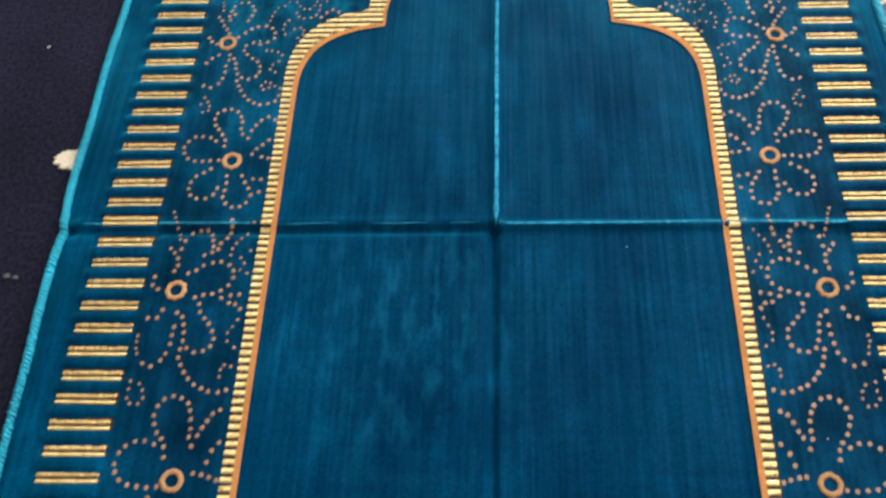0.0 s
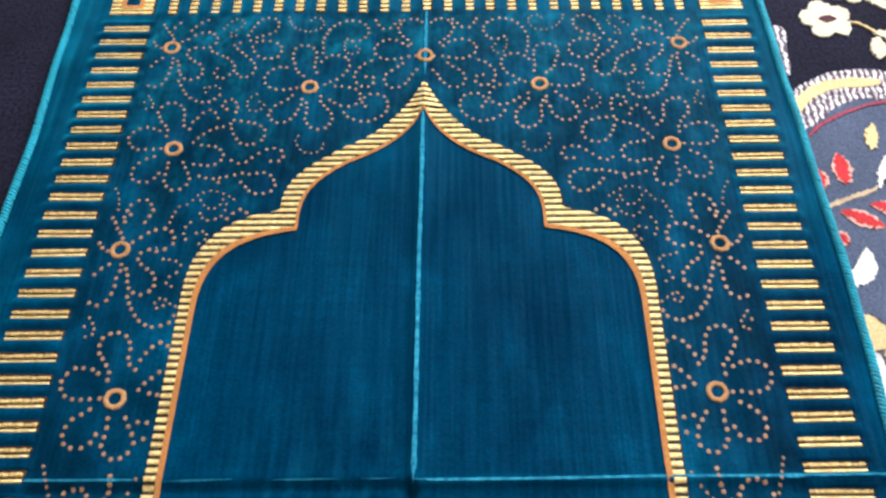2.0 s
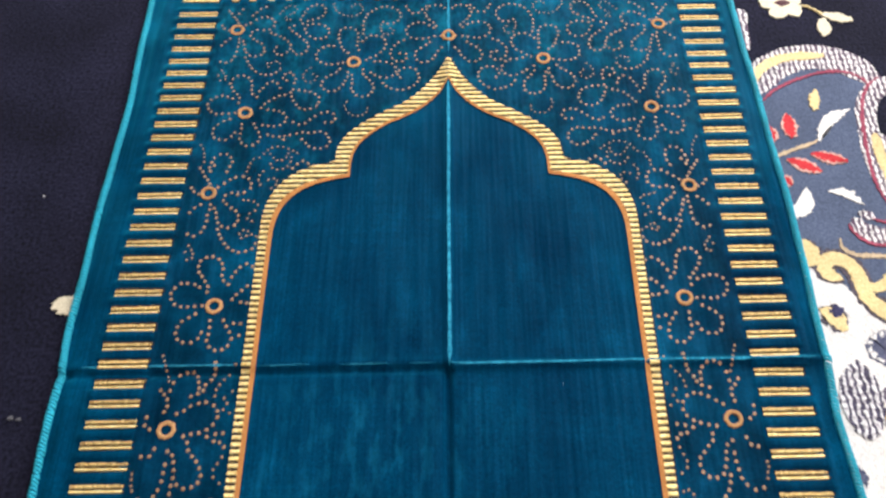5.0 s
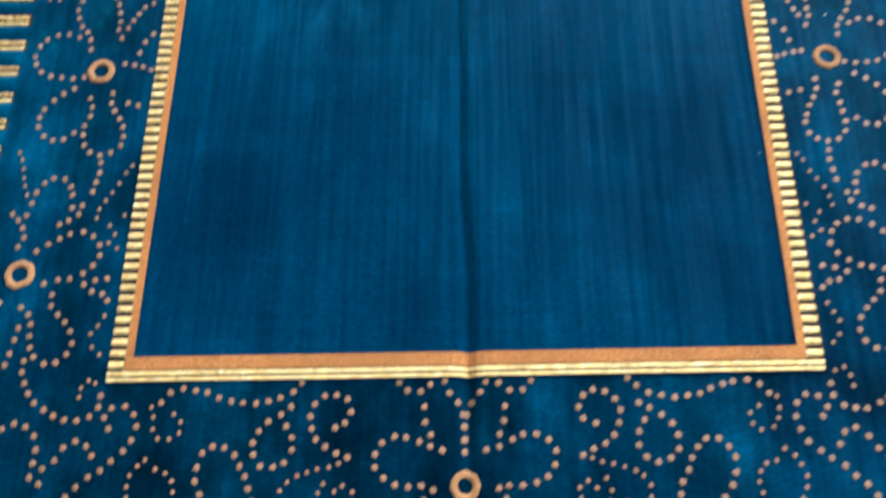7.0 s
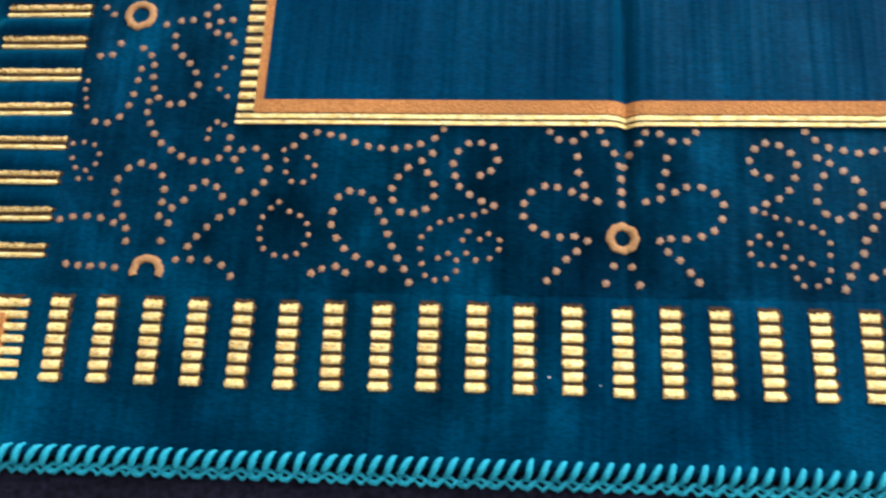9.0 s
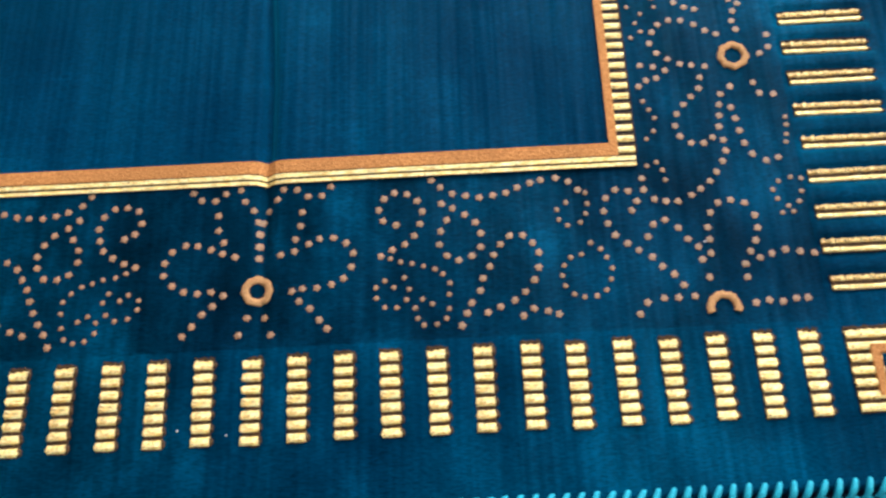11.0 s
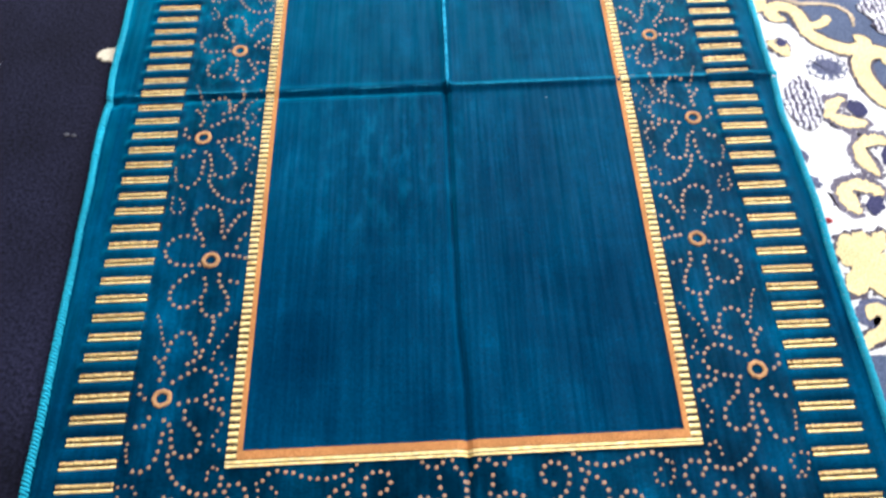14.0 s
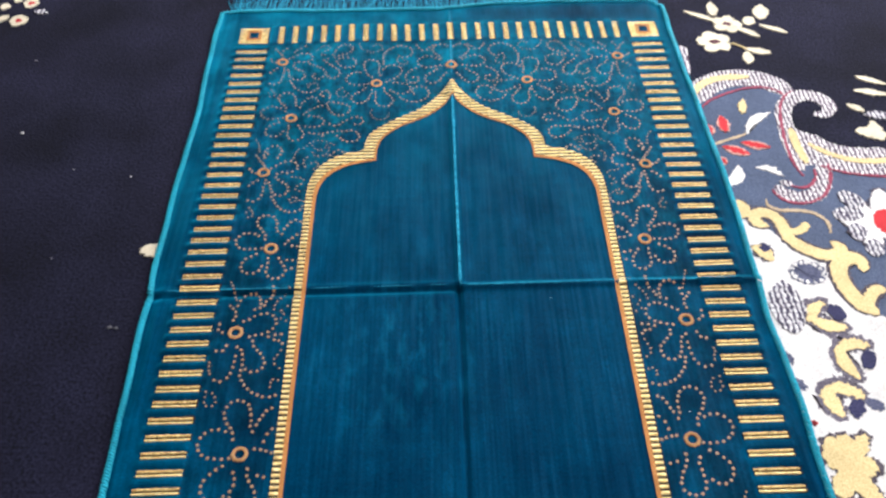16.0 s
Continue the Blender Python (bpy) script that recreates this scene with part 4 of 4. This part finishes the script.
def field(name, curves, closing, material):
    pts = []
    for cv in curves:
        pts += wander(*cv, max(8, int(cv[3] / 0.004)))
    motif_mesh(name, [fuzz(*p) for p in pts] + closing, material, height_of(material))


field("slate_field", [(0.3217, 0.8675, 0.92, 0.1889, -0.08, -3.32, 1.26), (0.4743, 0.8937, -2.63, 0.1822, 4.65, -8.10, 4.93), (0.4660, 0.7420, -0.60, 0.1058, 1.34, -1.30, 0.65)], [(0.75, 0.74), (0.75, 0.0), (0.32, 0.0)], SLATE)
field("white_field", [(0.3201, 0.6806, -1.15, 0.1550, 4.62, -13.13, 9.85), (0.4303, 0.5739, -1.82, 0.1280, 1.86, 0.87, -1.53)], [(0.62, 0.235), (0.32, 0.235)], WHITE)
band(STRIPE, 0.037, 0.3217, 0.8675, 0.92, 0.1889, -0.08, -3.32, 1.26, 'scroll')
band(CREAM, 0.011, 0.3316, 0.8827, 1.07, 0.1091, -0.18, -4.03, 3.30, 'scroll')
band(CRIMSON, 0.0035, 0.3408, 0.8596, 0.99, 0.1447, -3.28, 7.11, -6.35, 'scroll')
band(STRIPE, 0.022, 0.4910, 0.8460, -0.61, 0.2489, 17.37, -18.21, 6.00, 'scroll')
band(CRIMSON, 0.0035, 0.4743, 0.8937, -2.63, 0.1822, 4.65, -8.10, 4.93, 'scroll')
band(STRIPE, 0.050, 0.4497, 0.8063, -1.21, 0.1543, 1.00, 3.34, -3.30, 'scroll')
band(CREAM, 0.009, 0.4644, 0.7843, -0.88, 0.1261, 0.51, 3.27, -3.04, 'scroll')
band(CRIMSON, 0.0035, 0.4660, 0.7420, -0.60, 0.1058, 1.34, -1.30, 0.65, 'scroll')
band(STRIPE, 0.036, 0.4501, 0.8140, -1.67, 0.0722, -0.01, 0.90, -0.72, 'scroll')
band(CREAM, 0.011, 0.4501, 0.8140, -1.67, 0.0682, -0.01, 0.90, -0.72, 'scroll')
band(STRIPE, 0.022, 0.4701, 0.7508, -1.65, 0.1249, -0.53, -1.22, -1.47, 'scroll')
band(CRIMSON, 0.0035, 0.4775, 0.7449, -1.61, 0.1417, -1.44, 0.13, -1.83, 'scroll')
band(CRIMSON, 0.0035, 0.4577, 0.7349, -1.75, 0.0606, -0.13, -2.85, 0.85, 'scroll')
leaf(SLATE, 0.4490, 0.7440, 0.0700, 0.044, 80, 0, 1.0, 'slate_patch')
leaf(STRIPE, 0.4145, 0.7100, 0.0180, 0.012, -19, 0, 0.6, 'petal')
leaf(CREAM, 0.3970, 0.8605, 0.0320, 0.011, 76, 0, 0.6, 'bud')
leaf(PINK, 0.3620, 0.8250, 0.0341, 0.017, 87, 0, 0.6, 'petal')
leaf(RED, 0.3620, 0.8250, 0.0341, 0.012, 87, 0, 0.6, 'petal')
leaf(PINK, 0.3665, 0.7720, 0.0367, 0.016, -26, 0, 0.6, 'petal')
leaf(RED, 0.3665, 0.7720, 0.0367, 0.011, -26, 0, 0.6, 'petal')
leaf(PINK, 0.3940, 0.7820, 0.0374, 0.015, -16, 0, 0.6, 'petal')
leaf(RED, 0.3940, 0.7820, 0.0374, 0.01, -16, 0, 0.6, 'petal')
leaf(PINK, 0.3400, 0.8135, 0.0230, 0.015, 90, 0, 0.6, 'petal')
leaf(RED, 0.3400, 0.8135, 0.0230, 0.01, 90, 0, 0.6, 'petal')
leaf(PINK, 0.3430, 0.7525, 0.0149, 0.014, -48, 0, 0.6, 'petal')
leaf(RED, 0.3430, 0.7525, 0.0149, 0.009, -48, 0, 0.6, 'petal')
band(BEIGE, 0.004, 0.3331, 0.7798, 0.54, 0.0609, -0.29, -0.56, 0.94, 'scroll')
leaf(WHITE_DOT, 0.4105, 0.8265, 0.0608, 0.013, 45, 0.12, 0.6, 'leaf')
leaf(WHITE_DOT, 0.3485, 0.7250, 0.0478, 0.016, 53, -0.15, 0.6, 'leaf')
leaf(WHITE_DOT, 0.3985, 0.7305, 0.0354, 0.011, -29, 0.18, 0.6, 'leaf')
band(CREAM, 0.015, 0.3710, 0.6396, 3.59, 0.1049, -11.96, 3.64, 4.37, 'scroll')
band(CREAM, 0.0165, 0.3907, 0.6209, -1.46, 0.0866, 5.05, -11.28, 11.08, 'scroll')
band(CREAM, 0.01, 0.3904, 0.6283, -0.09, 0.0341, -0.24, 3.40, -1.81, 'scroll')
band(CREAM, 0.019, 0.4578, 0.5677, 0.32, 0.1263, 18.12, -25.44, 13.05, 'scroll')
band(CREAM, 0.013, 0.4467, 0.5151, 0.66, 0.0407, 3.64, -8.72, 4.37, 'scroll')
band(BEIGE, 0.0045, 0.3815, 0.6822, -2.19, 0.1037, 12.78, -22.01, 9.43, 'scroll')
leaf(CREAM, 0.3445, 0.6659, 0.0310, 0.026, -79, 0, 1.0, 'bud')
leaf(OUTLINE, 0.3445, 0.6659, 0.0350, 0.030, -79, 0, 1.0, 'bud')
leaf(OUTLINE, 0.3515, 0.5940, 0.0306, 0.026, -52, 0.12, 0.6, 'bud')
leaf(CREAM, 0.3515, 0.5940, 0.0306, 0.018, -52, 0.12, 0.6, 'bud')
leaf(INK, 0.3580, 0.6020, 0.0141, 0.012, 8, 0, 0.6, 'bud')
leaf(GREY_EDGE, 0.3881, 0.5081, 0.0481, 0.026, 48, 0.1, 1.0, 'bud_outline')
leaf(GREY_EDGE, 0.3973, 0.4936, 0.0509, 0.027, -20, -0.12, 1.0, 'bud_outline')
leaf(CREAM, 0.3881, 0.5081, 0.0377, 0.0144, 48, 0.1, 1.0, 'bud')
leaf(CREAM, 0.3973, 0.4936, 0.0403, 0.0152, -20, -0.12, 1.0, 'bud')
leaf(INK, 0.4099, 0.5064, 0.0186, 0.022, 9, 0, 1.0, 'bud_heart')
leaf(GREY_EDGE, 0.4122, 0.4592, 0.0488, 0.025, 9, 0.16, 1.0, 'bud_outline')
leaf(GREY_EDGE, 0.4018, 0.4426, 0.0533, 0.026, -76, -0.1, 1.0, 'bud_outline')
leaf(CREAM, 0.4122, 0.4592, 0.0384, 0.0136, 9, 0.16, 1.0, 'bud')
leaf(CREAM, 0.4018, 0.4426, 0.0426, 0.0144, -76, -0.1, 1.0, 'bud')
leaf(INK, 0.4238, 0.4454, 0.0169, 0.026, -21, 0, 1.0, 'bud_heart')
leaf(GREY_EDGE, 0.3860, 0.4042, 0.0507, 0.026, -17, 0.14, 1.0, 'bud_outline')
leaf(GREY_EDGE, 0.3713, 0.3958, 0.0485, 0.028, -82, -0.08, 1.0, 'bud_outline')
leaf(CREAM, 0.3860, 0.4042, 0.0401, 0.0144, -17, 0.14, 1.0, 'bud')
leaf(CREAM, 0.3713, 0.3958, 0.0381, 0.0160, -82, -0.08, 1.0, 'bud')
leaf(INK, 0.3919, 0.3870, 0.0162, 0.024, -35, 0, 1.0, 'bud_heart')
leaf(SLATE_MOTIF, 0.4118, 0.3906, 0.0194, 0.014, -21, 0, 1.0, 'stem')
leaf(SLATE_MOTIF, 0.3965, 0.5640, 0.0440, 0.036, 6, 0, 1.0, 'oval')
leaf(STRIPE2, 0.3590, 0.5160, 0.0760, 0.040, -96, 0, 0.6, 'bud')
leaf(STRIPE2, 0.3545, 0.5295, 0.0247, 0.02, -21, 0, 0.6, 'bud')
leaf(SLATE_MOTIF, 0.3410, 0.4480, 0.0181, 0.008, -84, 0, 0.6, 'leaf')
leaf(SLATE_MOTIF, 0.3435, 0.4160, 0.0187, 0.01, -74, 0, 0.6, 'leaf')
leaf(RED, 0.3430, 0.3705, 0.0070, 0.006, -90, 0, 0.6, 'petal')
leaf(OUTLINE, 0.3565, 0.3415, 0.0384, 0.0317, 119, 0, 1.0, 'petal_outline')
leaf(OUTLINE, 0.3665, 0.3445, 0.0381, 0.0262, 85, 0, 1.0, 'petal_outline')
leaf(OUTLINE, 0.3805, 0.3460, 0.0392, 0.0189, 51, 0, 1.0, 'petal_outline')
leaf(OUTLINE, 0.3800, 0.3235, 0.0310, 0.0255, -2, 0, 1.0, 'petal_outline')
leaf(OUTLINE, 0.3720, 0.3010, 0.0424, 0.0231, -60, 0, 1.0, 'petal_outline')
leaf(OUTLINE, 0.3510, 0.3050, 0.0391, 0.0250, -124, 0, 1.0, 'petal_outline')
leaf(OUTLINE, 0.3515, 0.3320, 0.0350, 0.0259, 141, 0, 1.0, 'petal_outline')
leaf(CREAM, 0.3577, 0.3393, 0.0334, 0.0277, 119, 0, 1.0, 'petal')
leaf(CREAM, 0.3663, 0.3420, 0.0331, 0.0222, 85, 0, 1.0, 'petal')
leaf(CREAM, 0.3789, 0.3441, 0.0342, 0.0149, 51, 0, 1.0, 'petal')
leaf(CREAM, 0.3775, 0.3236, 0.0260, 0.0215, -2, 0, 1.0, 'petal')
leaf(CREAM, 0.3707, 0.3032, 0.0374, 0.0191, -60, 0, 1.0, 'petal')
leaf(CREAM, 0.3524, 0.3071, 0.0341, 0.0210, -124, 0, 1.0, 'petal')
leaf(CREAM, 0.3535, 0.3304, 0.0300, 0.0219, 141, 0, 1.0, 'petal')
leaf(CREAM, 0.3660, 0.3250, 0.0240, 0.0220, 0, 0, 1.0, 'flower_heart')
band(SLATE_MOTIF, 0.022, 0.3547, 0.2577, 0.70, 0.0521, -2.98, 21.19, -14.76, 'scroll')
band(CREAM, 0.0118, 0.3364, 0.2403, 1.12, 0.0698, -4.71, 8.47, 0.57, 'scroll')
leaf(OUTLINE, 0.4920, 0.6600, 0.0645, 0.028, 98, 0, 1.0, 'petal_outline')
leaf(WHITE_DOT, 0.4920, 0.6600, 0.0585, 0.023, 98, 0, 1.0, 'petal')
leaf(OUTLINE, 0.4775, 0.6430, 0.0501, 0.028, 147, 0, 1.0, 'petal_outline')
leaf(WHITE_DOT, 0.4775, 0.6430, 0.0441, 0.023, 147, 0, 1.0, 'petal')
leaf(OUTLINE, 0.4815, 0.6245, 0.0378, 0.028, -156, 0, 1.0, 'petal_outline')
leaf(WHITE_DOT, 0.4815, 0.6245, 0.0318, 0.023, -156, 0, 1.0, 'petal')
leaf(OUTLINE, 0.4895, 0.6135, 0.0345, 0.028, -108, 0, 1.0, 'petal_outline')
leaf(WHITE_DOT, 0.4895, 0.6135, 0.0285, 0.023, -108, 0, 1.0, 'petal')
leaf(OUTLINE, 0.5190, 0.6715, 0.0614, 0.028, 73, 0, 1.0, 'petal_outline')
leaf(WHITE_DOT, 0.5190, 0.6715, 0.0554, 0.023, 73, 0, 1.0, 'petal')
leaf(STRIPE2, 0.4849, 0.6807, 0.0335, 0.024, -39, 0, 1.0, 'petal')
leaf(STRIPE2, 0.4740, 0.6554, 0.0401, 0.024, 9, 0, 1.0, 'petal')
leaf(STRIPE2, 0.4752, 0.6260, 0.0228, 0.028, -9, 0, 1.0, 'petal')
leaf(STRIPE2, 0.4863, 0.6006, 0.0220, 0.026, -17, 0, 1.0, 'petal')
leaf(WHITE_DOT, 0.5145, 0.6405, 0.0450, 0.055, -1, 0, 1.0, 'flower_heart')
leaf(RED, 0.5185, 0.6400, 0.0370, 0.045, 0, 0, 1.0, 'flower_heart')
leaf(PINK, 0.5220, 0.6400, 0.0300, 0.032, 0, 0, 1.0, 'flower_heart')
leaf(IVORY, 0.4095, 1.0985, 0.0391, 0.016, 86, 0, 0.6, 'petal')
leaf(IVORY, 0.3885, 1.0790, 0.0585, 0.01, 147, 0, 0.6, 'petal')
leaf(IVORY, 0.4835, 1.0895, 0.0405, 0.024, 74, 0, 0.6, 'petal')
leaf(IVORY, 0.4590, 1.0665, 0.0251, 0.018, 67, 0, 0.6, 'petal')
leaf(IVORY, 0.4915, 1.0450, 0.0438, 0.01, -27, 0, 0.6, 'petal')
leaf(IVORY, 0.4500, 1.0375, 0.0419, 0.011, -40, 0, 0.6, 'petal')
for k in range(5):
    a = math.tau * k / 5
    leaf(IVORY, 0.4235 + 0.0125 * math.cos(a), 1.0580 + 0.0125 * math.sin(a), 0.0210, 0.0190, math.degrees(a), 0, 1.0, 'petal')
leaf(IVORY, 0.4235, 1.0580, 0.0180, 0.0180, 0, 0, 1.0, 'petal')
leaf(NAVYP, 0.4235, 1.0580, 0.0150, 0.009, 0, 0, 0.6, 'petal')
for k in range(5):
    a = math.tau * k / 5 + 0.5
    leaf(IVORY, 0.3930 + 0.0150 * math.cos(a), 1.0120 + 0.0150 * math.sin(a), 0.0240, 0.0220, math.degrees(a), 0, 1.0, 'petal')
leaf(IVORY, 0.3930, 1.0120, 0.0220, 0.0220, 0, 0, 1.0, 'petal')
leaf(NAVYP, 0.3940, 1.0120, 0.0190, 0.010, 0, 0, 0.6, 'petal')
band(CREAM, 0.003, 0.4170, 1.0090, -0.52, 0.0253, 1.21, -4.81, 3.51, 'scroll')
leaf(IVORY, 0.4530, 0.9885, 0.0371, 0.014, -14, 0, 0.6, 'petal')
leaf(IVORY, 0.4340, 0.9720, 0.0306, 0.016, -101, 0, 0.9, 'petal')
leaf(IVORY, 0.5935, 0.9170, 0.0438, 0.01, -27, 0, 0.6, 'petal')
leaf(IVORY, 0.5855, 0.8895, 0.0444, 0.012, -14, 0, 0.6, 'petal')
leaf(IVORY, 0.5520, 0.8560, 0.0256, 0.01, -39, 0, 0.6, 'petal')
leaf(IVORY, 0.5545, 0.8040, 0.0422, 0.022, -14, 0, 0.6, 'petal')
leaf(IVORY, 0.5630, 0.8080, 0.0400, 0.018, -90, 0, 0.6, 'petal')
leaf(STRIPE2, 0.5780, 0.8405, 0.0401, 0.016, -4, 0, 0.6, 'petal')
band(STRIPE, 0.016, 0.3440, 1.0020, -1.80, 0.0660, 0.00, 0.40, 0.00, 'scroll')
leaf(IVORY, -0.3540, 0.6095, 0.0340, 0.019, -7, 0, 0.6, 'petal')
leaf(IVORY, -0.6565, 1.0810, 0.0270, 0.03, 0, 0, 0.9, 'petal')
leaf(IVORY, -0.6510, 1.1285, 0.0242, 0.026, -7, 0, 0.9, 'petal')
leaf(IVORY, -0.6815, 1.0870, 0.0125, 0.02, -29, 0, 0.9, 'petal')
leaf(IVORY, -0.6880, 1.1195, 0.0163, 0.016, 11, 0, 0.9, 'petal')
leaf(IVORY, -0.6740, 1.1385, 0.0124, 0.016, 14, 0, 0.9, 'petal')
leaf(RED, -0.6560, 1.0800, 0.0102, 0.01, -11, 0, 0.6, 'petal')
leaf(RED, -0.6510, 1.1280, 0.0102, 0.01, -11, 0, 0.6, 'petal')
leaf(STRIPE2, -0.6290, 1.1040, 0.0221, 0.012, -5, 0, 0.6, 'petal')
for k in range(14):
    a = math.tau * k / 14
    leaf(WHITE_DOT, 0.3965 + 0.0180 * math.cos(a), 0.5640 + 0.0145 * math.sin(a), 0.0048, 0.0046, 0, 0, 1.0, "dot")
for x, y in ((0.362, 0.222), (0.352, 0.205), (0.375, 0.215)):
    leaf(PINK, x, y, 0.016, 0.010, 40, 0, 0.9, "petal")

# lint on the dark carpet
LINT_GREY = yarn("grey_lint", (0.05, 0.05, 0.06), (0.16, 0.16, 0.18), 900)


def lint(x, y, size, material, label, base=0.0, group="lint on the carpet"):
    bm = bmesh.new()
    bmesh.ops.create_icosphere(bm, subdivisions=1, radius=size)
    for v in bm.verts:
        v.co *= 1 + 0.5 * noise.noise(v.co * 700)
        v.co = Vector((v.co.x * 1.3 + x, v.co.y * 0.8 + y, base + max(0.0, v.co.z * 0.5 + size * 0.35)))
    tagged(link("lint", bm, material), label, "lint", group)


for x, y, size in ((-0.570, 0.820, 0.0020), (-0.409, 0.735, 0.0011), (-0.484, 0.749, 0.0007), (-0.60, 0.98, 0.0011), (-0.47, 0.60, 0.0007)):
    lint(x, y, size, WHITE, "small pale speck of lint on navy carpet")
for x, y, size in ((-0.379, 0.500, 0.0026), (-0.372, 0.499, 0.0020)):
    lint(x, y, size, LINT_GREY, "faint grey tuft of lint on navy carpet")
for u, v, size in ((-0.032, 0.0394, 0.0008), (-0.0101, 0.0364, 0.0006), (0.2133, 0.1168, 0.0009), (-0.213, 0.7414, 0.0008), (0.2218, 0.3801, 0.0010), (0.0987, 0.5278, 0.0007), (0.2976, 0.0242, 0.0010), (0.1689, 0.2849, 0.0006)):
    p = on_rug(u, v)
    lint(p.x, p.y, size * 0.7, WHITE, "tiny white speck of lint on teal velvet", p.z, "lint on the rug")
